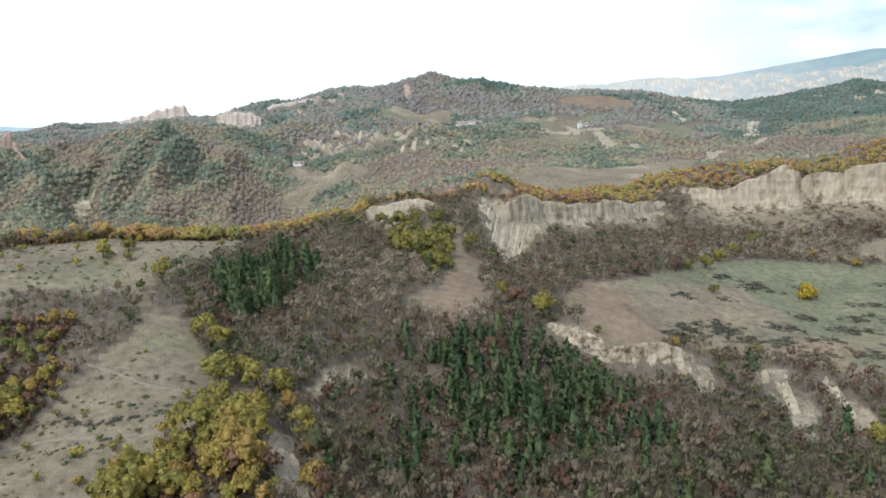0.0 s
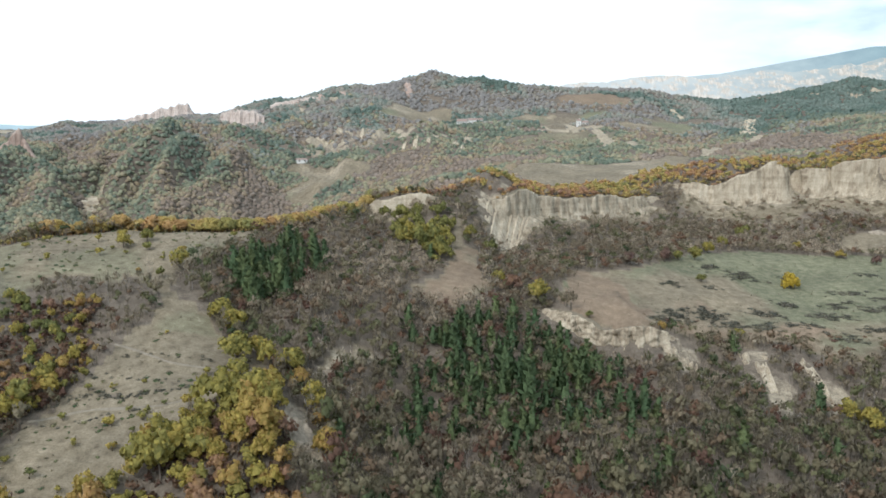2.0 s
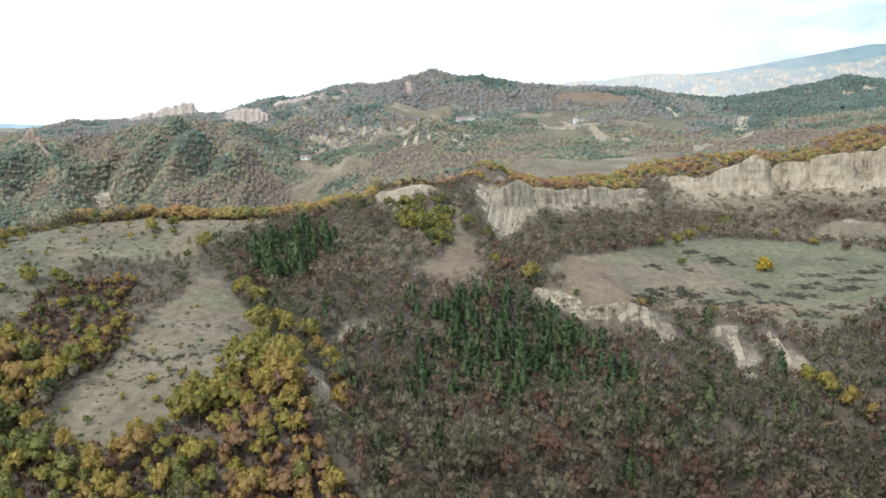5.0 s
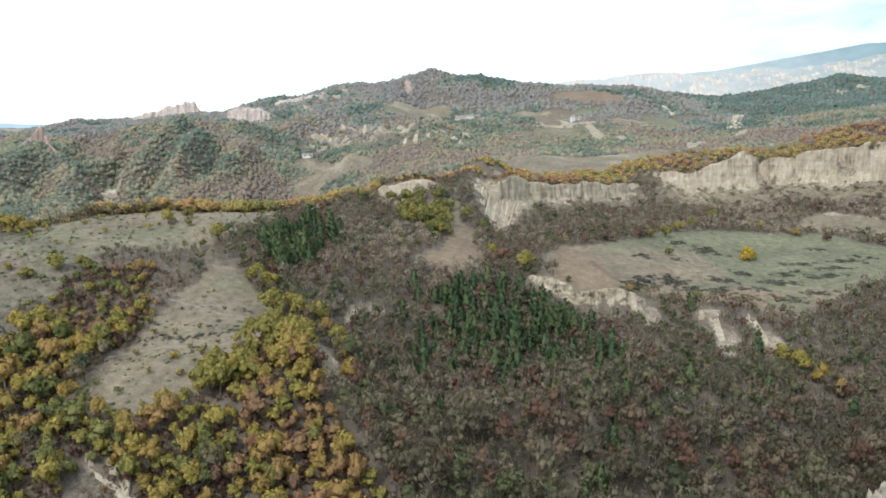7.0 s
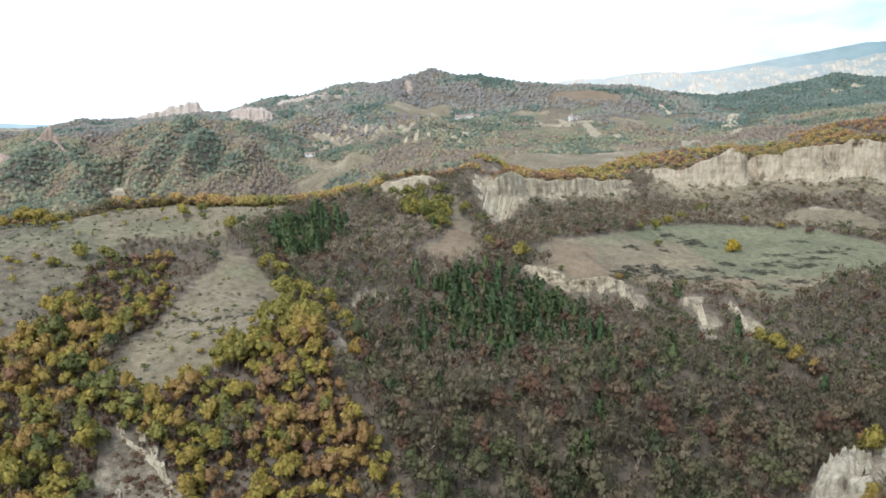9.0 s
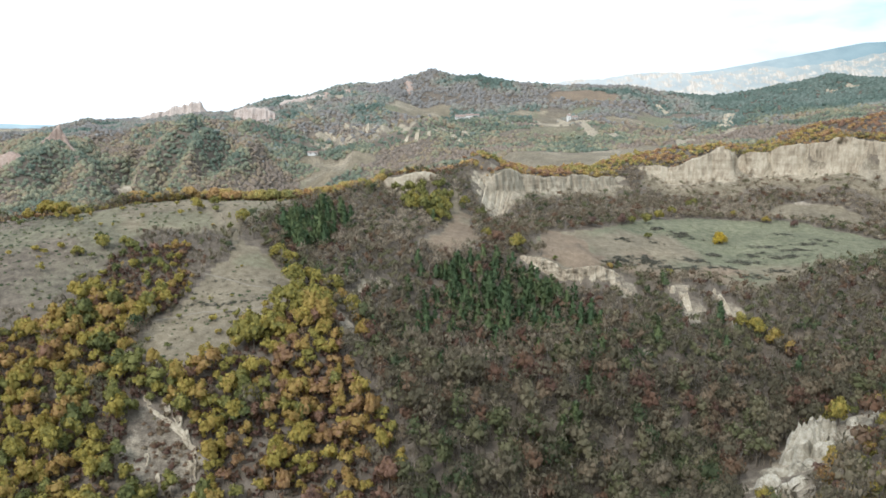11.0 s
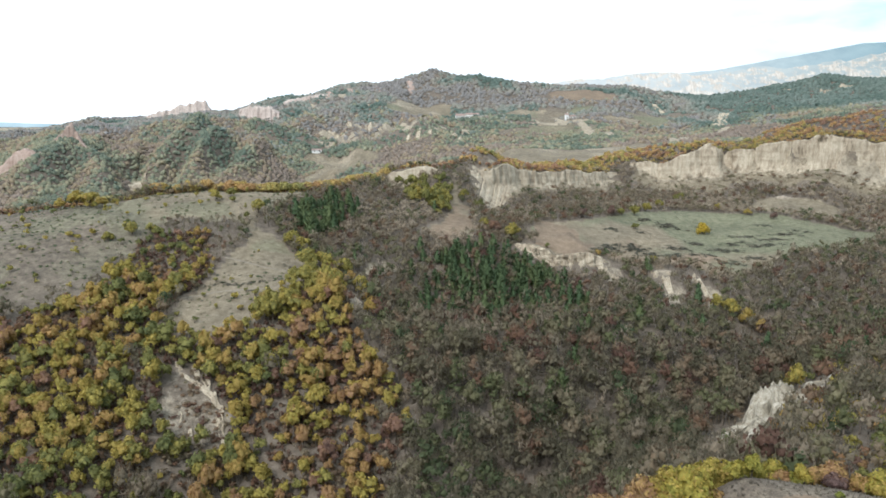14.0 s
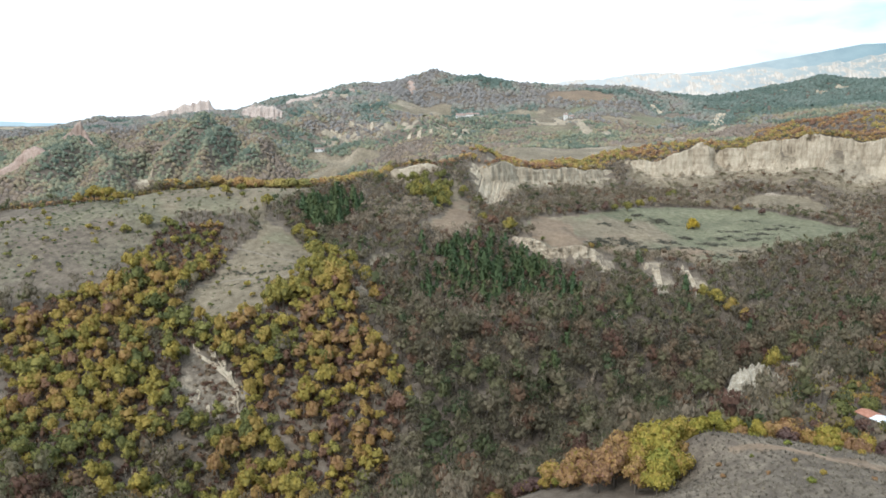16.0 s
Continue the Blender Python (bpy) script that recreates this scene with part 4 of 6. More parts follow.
def brush_shape(seed, n=8):
    """Thicket of thin upright saplings."""
    r = np.random.default_rng(seed)
    base = ball(n, r) * (0.9, 0.9, 0)
    d = ball(n, r) * (0.3, 0.3, 0) + (0, 0, 1)
    side = np.cross(d, ball(n, r))
    side /= np.linalg.norm(side, axis=1)[:, None]
    ln, w = r.uniform(1.2, 2.6, (n, 1)), r.uniform(0.03, 0.07, (n, 1))
    stalk = np.stack([base - side * w * 0.6, base + side * w * 0.6, base + d * ln * 0.7 + side * w * 1.8, base + d * ln], 1).reshape(-1, 3)
    p = base[: n // 2] + d[: n // 2] * ln[: n // 2] * 0.6
    return Shape(np.concatenate([stalk, sprays(p, ball(n // 2, r), 0.3, 0.5, r)]), [])


def far_shape(seed, sides=4):
    """A far tree crown: a kneaded dome of two bands."""
    r = np.random.default_rng(seed)
    rings = []
    for rr, z in ((0.95, -0.2), (0.9, 0.5), (0.3, 0.95)):
        a = np.arange(sides) * 2 * math.pi / sides + r.uniform(-0.25, 0.25, sides) + z
        k = rr * r.uniform(0.72, 1.25, sides)
        rings.append(np.stack([np.cos(a) * k, np.sin(a) * k, z + r.uniform(-0.15, 0.15, sides)], 1))
    quads = np.array([p for a, c in zip(rings, rings[1:]) for q in range(sides) for p in (a[q], a[(q + 1) % sides], c[(q + 1) % sides], c[q])])
    return Shape(quads, [], quads * (1, 1, 0.7) + (0, 0, 0.1))


OAKS_NEAR = [crown_shape(i, 7, 108, 0.175, 0.95 + 0.13 * (i % 4), 0.86) for i in range(9)]
OAKS_MID = [crown_shape(20 + i, 5, 44, 0.24, 0.9 + 0.12 * (i % 3)) for i in range(6)]
OAKS_FINE = [crown_shape(170 + i, 13, 360, 0.13, 0.85 + 0.12 * (i % 3), limbs=5) for i in range(6)]
BRUSH = [brush_shape(160 + i) for i in range(6)]
DULLS_NEAR = [crown_shape(180 + i, 7, 130, 0.17, 1.0 + 0.2 * (i % 4), 0.62, thin=0.5, loose=1.25, jitter=0.2, up=0.5) for i in range(8)]
DULLS = [crown_shape(140 + i, 4, 34, 0.28, 1.0 + 0.18 * (i % 4), 0.62, thin=0.55, loose=1.25, jitter=0.2, up=0.5) for i in range(9)]
CLUMPS_FAR = [far_shape(40 + i) for i in range(12)]
UNDER = [crown_shape(150 + i, 3, 15, 0.36, 0.7, 0.6, loose=1.25) for i in range(5)]
BARES = [crown_shape(60 + i, 4, 50, 0.27, 1.1 + 0.15 * (i % 4), 0.5, thin=0.36, loose=1.3, jitter=0.15, up=0.7) for i in range(8)] + [bare_shape(70 + i, 40, 0, 0.8) for i in range(2)]
BARES_NEAR = [crown_shape(260 + i, 6, 150, 0.165, 1.1 + 0.15 * (i % 4), 0.5, 2, thin=0.34, loose=1.32, jitter=0.15, up=0.7) for i in range(8)] + [bare_shape(75 + i, 70, 0, 0.6) for i in range(3)]
STEMS = [bare_shape(280 + i, 14, 0, 0.7) for i in range(5)]
PINES = [pine_shape(80 + i, 84, 0.66 + 0.08 * (i % 4)) for i in range(7)]
SHRUBS = [shrub_shape(90 + i) for i in range(4)]
TUFTS = [tuft_shape(95 + i) for i in range(4)]


def wood_of(name, shapes, xy, radius, tall, tint, leaf_mat, label, category, bark=None, sink=0.15):
    """One body of many plants: each turned, sized and tinted on its own."""
    xy, n = np.asarray(xy, float), len(xy)
    z = height(xy[:, 0], xy[:, 1]) - sink
    pick, turn = rng.integers(0, len(shapes), n), rng.uniform(0, 6.283, n)
    vs, fs, ms, ts, ns, base = [], [], [], [], [], 0
    for i, sh in enumerate(shapes):
        k = np.nonzero(pick == i)[0]
        if not len(k):
            continue
        c, s = np.cos(turn[k])[:, None], np.sin(turn[k])[:, None]
        v = sh.v[None]
        x = (v[..., 0] * c - v[..., 1] * s) * radius[k, None] + xy[k, 0:1]
        y = (v[..., 0] * s + v[..., 1] * c) * radius[k, None] + xy[k, 1:2]
        w = v[..., 2] * (radius * tall)[k, None] + z[k, None]
        vs.append(np.stack([x, y, w], -1).reshape(-1, 3))
        if sh.n is not None:
            nx, ny, nz = sh.n[None, :, 0], sh.n[None, :, 1], sh.n[None, :, 2]
            ns.append(np.stack([nx * c - ny * s, nx * s + ny * c, nz + 0 * c], -1).reshape(-1, 3))
        fs.append((sh.f[None] + (np.arange(len(k)) * len(sh.v))[:, None, None] + base).reshape(-1))
        ms.append(np.tile(sh.m, len(k)))
        ts.append(np.repeat(tint[k], len(sh.v)))
        base += len(k) * len(sh.v)
    f = np.concatenate(fs)
    mesh = raw_mesh(name, np.concatenate(vs), f, np.full(len(f) // 4, 4), np.concatenate(ms), np.concatenate(ts), np.concatenate(ns) if ns else None)
    mesh.shade_smooth()
    mesh.materials.append(leaf_mat)
    mesh.materials.append(bark or BARK)
    return tagged(new(name, mesh), label, category, kind="stuff")


def lattice(x0, x1, y0, y1, step, wobble=0.45):
    x, y = np.meshgrid(np.arange(x0, x1, step), np.arange(y0, y1, step))
    x, y = x.ravel().astype(float), y.ravel().astype(float)
    return x + rng.uniform(-wobble, wobble, x.shape) * step, y + rng.uniform(-wobble, wobble, x.shape) * step


def in_view_fan(x, y, margin=12):
    """The wedge of country north of the valley that can be seen at all."""
    return np.abs(x) < 0.6 * (y + 127) + margin


OPEN = ["spur_grass", "dome_grass", "west_grass", "meadow", "mound", "slip", "slip_ridge", "scree", "path_scar", "gully", "spur_scar", "knoll", "rock_ground",
        "ploughed", "field_west", "summit_field", "red_field", "hill_field", "hill_strip", "chute_a", "chute_b", "chute_c"]


def open_ground(x, y):
    out, (jx, jy) = np.zeros(x.shape, bool), ragged(x, y)
    for nm in OPEN:
        out |= inside(nm, jx, jy)
    for line in TRACKS:
        out |= near_line(line, x, y, 1.8)
    return out


def cliff_gap(x, y, front=2.5, back=1.8):
    out = np.zeros(x.shape, bool)
    for line in CLIFFS.values():
        d, h = along(line, x, y)
        out |= (d > -(7.5 if line is CLIFFS["meadow_bluff"] else front)) & (d < back) & (h > 1.0)
    return out


def behind_crest(x, y):
    """On or beyond the crest line and the plateau above the cliffs."""
    line = [(-220, 200), (-150, 214), (-133, 232), (-112, 243), (-90, 246), (-70, 245), (-57, 257), (-45, 275), (-33, 290), (-12, 289), (12, 296), (28, 300),
            (40, 314), (62, 329), (80, 344), (95, 357), (112, 381), (124, 377), (148, 370), (168, 366), (176, 377), (194, 367), (222, 353), (261, 333), (300, 321), (380, 300)]
    d, _ = along([(a, b, 0) for a, b in line], x, y)
    return d


# near country, up to the far side of the plateau
X, Y = lattice(-260, 330, -30, 470, 2.7)
ok = in_view_fan(X, Y) & ~open_ground(X, Y) & ~cliff_gap(X, Y)
ok &= ~((X > 75) & (X < 91) & (Y > 2) & (Y < 20))
X, Y = X[ok], Y[ok]
CREST = behind_crest(X, Y)
JX, JY = ragged(X, Y)
pine = inside("pines_upper", JX, JY) | inside("pines_lower", JX, JY)
oak = inside("oak_front", JX, JY) | inside("green_mid", JX, JY)
oak |= (X < -30 - 0.35 * (Y - 120)) & (X > -80) & (Y > 98) & (Y < 166)
sparse = inside("pines_sparse", JX, JY) & ~pine
hedge, _ = along([(a, b, 0) for a, b in [(5, 2), (22, -3), (34, -7), (44, -4), (54, -7), (66, -12), (80, -20), (95, -30)]], X, Y)
rim = (np.abs(hedge) < 4.5)
flank = (X > 55) & (Y < 112) & (hedge > 0) & (X > 62 + (Y - 40) * 0.5)
beyond = CREST > 1.0
dice = rng.uniform(size=len(X))
patchy = fbm(X, Y, 30, 3, 71)

foot = np.zeros(len(X), bool)
for line in (CLIFFS["great_cliff"], CLIFFS["middle_cliff"]):
    fd, fh = along(line, X, Y)
    foot |= (fd > np.where(line is CLIFFS["great_cliff"], -27, -11) + 6 * fbm(X, Y, 14, 2, 66)) & (fd <= 0) & (fh > 3)
m_pine = pine & (dice < np.where(inside("pines_upper", JX, JY), 0.75, 0.45)) & ~beyond
m_oak = oak & (dice < 0.95 - 0.4 * smooth(0.15, 0.55, fbm(X, Y, 16, 3, 74))) & ~pine & ~beyond
m_rim = rim & (dice < 0.55)
m_flank = flank & ~rim & (dice < 0.66)
m_top = beyond & (dice < 0.85) & ((CREST < 14) | (X > -20) & (CREST < 24)) | beyond & (X > 105) & (dice < 0.3) & (Y < 430)
rest = ~(pine | oak | rim | flank | beyond) & ~((hedge < 1) & (Y < 6) & (X > 6))
sparser = rng.uniform(size=len(X)) < 1 - 0.36 * smooth(165, 115, Y)
m_mixed = (pine & ~m_pine & (dice < 0.8) & ~beyond) | (flank & ~rim & (dice > 0.66) & (dice < 0.8)) | rest & (dice < np.where(foot, 0.07, 0.6 - 0.16 * smooth(235, 275, Y) + 0.22 * patchy))
m_pine |= rest & ~m_mixed & (dice > np.where(sparse, 0.84, 0.993)) & (Y < 270) & (Y > 62) & (X > -55)
m_bare = ~m_oak & ((rest & ~m_mixed & ~m_pine & (dice < np.where(foot, 0.14, 0.97))) | (oak & (dice > 0.7) & (dice < 0.82)) | (flank & ~rim & (dice > 0.8) & (dice < 0.94)) | (pine & (dice > 0.8) & (dice < 0.92)))


m_mixed &= sparser
m_bare &= sparser
# Valley floor, where crowns are tinted darker: its shade put into colour.
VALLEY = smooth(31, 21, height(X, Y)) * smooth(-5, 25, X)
BIG = 1 + 0.6 * smooth(165, 115, Y)
TALL = 1 - 0.28 * smooth(190, 235, Y)
LOW = np.where((X < -82) & (Y > 146) & (Y < 200), 0.6, 1.0)


def spread(n, lo, hi):
    return rng.uniform(lo, hi, n)


n = m_oak.sum()
wood_of("oak_wood", OAKS_NEAR, np.stack([X, Y], 1)[m_oak], LOW[m_oak] * rng.choice([1.1, 1.5, 1.9, 2.4, 3.0], n) * spread(n, 0.85, 1.2), spread(n, 0.95, 1.45),
        (1 - 0.6 * smooth(226, 238, Y[m_oak])) * np.clip(0.3 + 0.06 * smooth(-85, -45, X[m_oak]) + 0.26 * fbm(X, Y, 18, 3, 73)[m_oak] + rng.normal(0, 0.17, n), 0.24 * smooth(95, 108, Y[m_oak]) * smooth(-92, -78, X[m_oak]), 0.97), OAK, "dense oak wood in yellow, olive and rust autumn leaf", "oak wood")
n = m_rim.sum()
wood_of("rim_oaks", OAKS_FINE, np.stack([X, Y], 1)[m_rim], spread(n, 1.2, 2.2), spread(n, 0.85, 1.15), np.clip(rng.choice([0.25, 0.42, 0.5, 0.64, 0.86], n) + rng.normal(0, 0.06, n), 0, 0.97), RIM_LEAVES,
        "yellow and orange young oaks along the knoll's edge", "oak row")
n = m_flank.sum()
wood_of("hillside_oaks", OAKS_NEAR, np.stack([X, Y], 1)[m_flank], spread(n, 0.8, 1.9), spread(n, 0.8, 1.1), np.clip(rng.choice([0.06, 0.16, 0.28, 0.5, 0.7, 0.9], n) + rng.normal(0, 0.06, n), 0, 0.97), OAK,
        "olive, yellow and brown young oaks on the slope", "oak wood")
n = m_top.sum()
wood_of("crest_oaks", OAKS_MID, np.stack([X, Y], 1)[m_top], spread(n, 1.4, 2.4), spread(n, 0.7, 0.95),
        np.clip(0.54 + 0.35 * fbm(X, Y, 22, 3, 75)[m_top] + rng.normal(0, 0.14, n), 0, 0.95), AMBER, "orange and yellow oaks along the crest above cliffs", "oak wood")
hedge_pts = sample_line([(-136, 227, 0), (-112, 238, 0), (-90, 241, 0), (-70, 240.5, 0), (-57, 253, 0), (-45, 272, 0), (-34, 288, 0)], 1.9)
hedge_pts = np.concatenate([hedge_pts[:, :2] + (0, -0.5), hedge_pts[:, :2] + (0.9, 3)]) + rng.uniform(-0.8, 0.8, (2 * len(hedge_pts), 2))
n = len(hedge_pts)
wood_of("crest_hedge", OAKS_FINE, hedge_pts, spread(n, 2.3, 3.6), spread(n, 0.8, 1.05), np.clip(0.42 + 0.2 * fbm(hedge_pts[:, 0], hedge_pts[:, 1], 14, 2, 78) + rng.normal(0, 0.12, n), 0, 0.8), AMBER,
        "row of yellow oaks along the grassy crest", "oak row")
rim_pts = []
for line in (CLIFFS["great_cliff"], CLIFFS["middle_cliff"]):
    p = sample_line(line, 1.5)
    t = np.gradient(p[:, :2], axis=0)
    t /= np.linalg.norm(t, axis=1)[:, None]
    rim_pts.append((p[:, :2] + np.stack([-t[:, 1], t[:, 0]], 1) * (2.3 + rng.uniform(-0.3, 1.2, (len(p), 1))))[p[:, 2] > 2])
rim_pts = np.concatenate(rim_pts)
rim_pts = rim_pts[rng.uniform(size=len(rim_pts)) < 0.85]
n = len(rim_pts)
wood_of("rim_bushes", OAKS_MID, rim_pts, spread(n, 0.9, 1.9), spread(n, 0.6, 0.9), np.clip(0.55 + 0.25 * fbm(rim_pts[:, 0], rim_pts[:, 1], 14, 2, 88) + rng.normal(0, 0.12, n), 0, 0.95), AMBER,
        "low orange and brown bushes on the cliffs' rim", "bushes", sink=0.4)
for nm, pick, shapes, lab in (("mixed_trees", m_mixed & (Y >= 125), DULLS, "dull olive, brown and russet trees among bare woodland"), ("valley_trees", m_mixed & (Y < 125), DULLS_NEAR, "dull olive and brown trees on the valley floor")):
    n = pick.sum()
    wood_of(nm, shapes, np.stack([X, Y], 1)[pick], (LOW * BIG)[pick] * spread(n, 1.3, 2.6), TALL[pick] * spread(n, 0.8, 1.3),
            np.clip(0.45 - 0.04 * VALLEY[pick] + 0.02 * smooth(190, 240, Y[pick]) + 0.34 * fbm(X, Y, 24, 3, 79)[pick] + rng.normal(0, 0.26, n), 0, np.where(Y[pick] > 215, 0.86, 1.0)), MIXED, lab, "mixed wood")
n = m_pine.sum()
wood_of("pine_wood", PINES, np.stack([X, Y], 1)[m_pine], spread(n, 1.7, 3.2), spread(n, 0.65, 1.0), spread(n, 0, 0.9), NEEDLES, "dark green pine wood on the slope", "pine wood")
# Haze to the north and valley shade are put into the tint.
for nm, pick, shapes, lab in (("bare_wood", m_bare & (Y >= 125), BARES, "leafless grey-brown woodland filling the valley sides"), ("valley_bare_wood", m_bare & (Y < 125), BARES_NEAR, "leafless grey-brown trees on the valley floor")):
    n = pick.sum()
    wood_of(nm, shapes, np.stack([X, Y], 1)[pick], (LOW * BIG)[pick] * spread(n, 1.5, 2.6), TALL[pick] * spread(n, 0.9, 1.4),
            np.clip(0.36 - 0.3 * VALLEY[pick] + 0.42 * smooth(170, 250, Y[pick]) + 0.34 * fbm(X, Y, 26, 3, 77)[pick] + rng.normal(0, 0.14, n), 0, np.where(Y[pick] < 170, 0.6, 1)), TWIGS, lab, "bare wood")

stems = rest & (Y > 20) & (Y < 290) & (rng.uniform(size=len(X)) < 0.1 + 0.08 * VALLEY)
n = stems.sum()
wood_of("pale_stems", STEMS, np.stack([X, Y], 1)[stems] + rng.uniform(-1.2, 1.2, (n, 2)), spread(n, 1.8, 2.7), spread(n, 1.3, 2.0), spread(n, 0.55, 1.0), TWIGS, "thin pale leafless stems standing above woodland", "bare stems", bark=PALE_BARK)

BX, BY = lattice(-215, 250, 20, 350, 2.5)
thick = (np.abs(BX) < 0.6 * (BY + 127) + 4) & ~open_ground(BX, BY) & ~cliff_gap(BX, BY) & (behind_crest(BX, BY) < 0) & (rng.uniform(size=len(BX)) < 0.22)
fd, fh = along(CLIFFS["great_cliff"], BX, BY)
thick &= ~((fd > -24) & (fh > 3))
BX, BY = BX[thick], BY[thick]
n = len(BX)
# Paler northward like the bare wood: haze put into the tint.
wood_of("brushwood", BRUSH, np.stack([BX, BY], 1), spread(n, 0.8, 1.5), spread(n, 0.9, 1.4), np.clip(0.3 + 0.3 * smooth(170, 265, BY) + 0.3 * fbm(BX, BY, 20, 3, 85) + rng.normal(0, 0.25, n), 0, 1), TWIGS,
        "grey-brown undergrowth of thin saplings", "brushwood", sink=0.02)

UX, UY = lattice(-205, 0, 40, 182, 2.2)
under = inside("oak_front", UX, UY) & (np.abs(UX) < 0.6 * (UY + 127) + 4) & (rng.uniform(size=len(UX)) < 0.95) & ~open_ground(UX, UY)
UX, UY = UX[under], UY[under]
n = len(UX)
wood_of("oak_undergrowth", UNDER, np.stack([UX, UY], 1), spread(n, 1.0, 1.9), spread(n, 0.8, 1.2), np.clip(0.86 + 0.22 * fbm(UX, UY, 18, 3, 87) + rng.normal(0, 0.12, n), 0.1, 1), MIXED,
        "brown and russet undergrowth below oaks", "undergrowth", sink=0.1)

# far hills
FX, FY = lattice(-900, 900, 395, 1300, 4.4)
WX, WY = lattice(-470, -90, 470, 790, 4.9)
FX, FY = np.concatenate([FX, WX]), np.concatenate([FY, WY])
ok = (np.abs(FX) < 0.6 * (FY + 127) + 15) & ~open_ground(FX, FY) & ((FY > 475) | (FX < 40)) & ~scarred(FX, FY)
for road in ROADS:
    ok &= ~near_line(road, FX, FY, 6)
ok &= (rng.uniform(size=len(FX)) < 0.5) | ~((FY > 785) & (FY < 880) & (FX > -175) & (FX < 45))
ok &= rng.uniform(size=len(FX)) < 0.97 - 0.8 * bare_far(FX, FY) - 0.42 * smooth(700, 1050, FY)
FX, FY = FX[ok], FY[ok]
n = len(FX)
far_tint = 0.5 + 0.58 * fbm(FX, FY, 55, 4, 81) + rng.normal(0, 0.11, n)
green_hills = smooth(330, 420, FX) * smooth(900, 960, FY) + smooth(30, 60, FX) * smooth(120, 100, FX) * smooth(1140, 1170, FY) + inside("far_pines", FX, FY)
far_tint = np.clip(far_tint * (1 - 0.85 * np.clip(green_hills, 0, 1)), 0, 0.74)
far_size = rng.choice([1.7, 2.1, 2.6, 3.1], n) * spread(n, 0.85, 1.2) * (1 + 0.5 * smooth(700, 1100, FY))
# Past this uneven line woods take the leaf colour with more haze in it.
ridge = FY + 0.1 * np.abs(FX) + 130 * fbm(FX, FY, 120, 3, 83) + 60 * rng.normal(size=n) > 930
for nm, pick, mat, lab in (("hill_woods", ~ridge, HAZED_FAR_LEAVES, "mixed autumn woods on the nearer hillsides across the valley"), ("ridge_woods", ridge, HAZED_RIDGE_LEAVES, "woods on the distant ridge, haze painted into their grey-green leaves")):
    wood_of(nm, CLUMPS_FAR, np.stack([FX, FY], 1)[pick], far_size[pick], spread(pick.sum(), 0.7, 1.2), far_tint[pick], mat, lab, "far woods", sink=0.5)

# banks of the old terraces on the spur, grown with low bushes
bank = np.concatenate([sample_line([(a, c, 0) for a, c in line], 0.9)[:, :2] for line in BANKS])
bank = np.concatenate([bank, bank[:60]])
bank = bank + rng.normal(0, 0.45, bank.shape)
bank = bank[rng.uniform(size=len(bank)) < 0.75]
n = len(bank)
wood_of("terrace_bushes", SHRUBS, bank, spread(n, 0.35, 0.85), spread(n, 0.5, 0.9), spread(n, 0, 1), SCRUB, "low grey-brown bushes along terrace banks", "shrubs", sink=0.05)
# low junipers and tussocks on the grass
SX, SY = lattice(-180, 200, -60, 300, 2.4)
dot = rng.uniform(size=len(SX))
cl = fbm(SX, SY, 18, 3, 91)
grass = (inside("spur_grass", SX, SY) | inside("west_grass", SX, SY) | inside("dome_grass", SX, SY)) & (dot < 0.13 + 0.3 * smooth(0.0, 0.5, cl))
grass |= (inside("west_grass", SX, SY) | inside("dome_grass", SX, SY)) & (dot < 0.55)
grass |= inside("knoll", SX, SY) & (dot < 0.05)
grass &= ~(near_line(TRACKS[0], SX, SY, 2) | near_line(TRACKS[1], SX, SY, 2))
n = grass.sum()
wood_of("juniper_shrubs", SHRUBS, np.stack([SX, SY], 1)[grass], spread(n, 0.3, 0.95), spread(n, 0.7, 1.1), rng.choice([0.1, 0.3, 0.6, 0.95], n), JUNIPER, "small dark green juniper shrubs dotting dry grass", "shrubs", sink=0.05)
KX, KY = lattice(20, 90, -62, -6, 0.98)
turf = inside("knoll", KX, KY) & ~near_line(TRACKS[2], KX, KY, 1.0)
n = turf.sum()
wood_of("knoll_grass", TUFTS, np.stack([KX, KY], 1)[turf], spread(n, 0.35, 0.7), spread(n, 0.4, 0.8), np.clip(0.45 + 0.5 * fbm(KX[turf], KY[turf], 6, 3, 97), 0, 1), DRY_GRASS, "withered grass tussocks on the knoll", "grass", sink=0.02)
tuft = ((inside("spur_grass", SX, SY) | inside("mound", SX, SY)) & (dot > 0.72)) | (inside("meadow", SX, SY) & (dot > 0.85))
n = tuft.sum()
wood_of("grass_tussocks", TUFTS, np.stack([SX, SY], 1)[tuft], spread(n, 0.3, 0.65), spread(n, 0.5, 0.9), spread(n, 0, 1), STRAW, "dry straw-coloured grass tussocks", "grass", sink=0.02)
young = inside("dome_grass", SX, SY) & (dot > 0.9) | (inside("spur_grass", SX, SY) | inside("west_grass", SX, SY)) & (dot > np.where(SY < 150, 0.93, 0.96))
n = young.sum()
wood_of("young_oaks", OAKS_MID, np.stack([SX, SY], 1)[young], spread(n, 0.7, 2.0), spread(n, 0.8, 1.0), np.clip(0.2 + rng.normal(0, 0.13, n), 0, 0.7), OAK, "small olive and yellow oaks scattered on grass", "young oaks")
creep = []
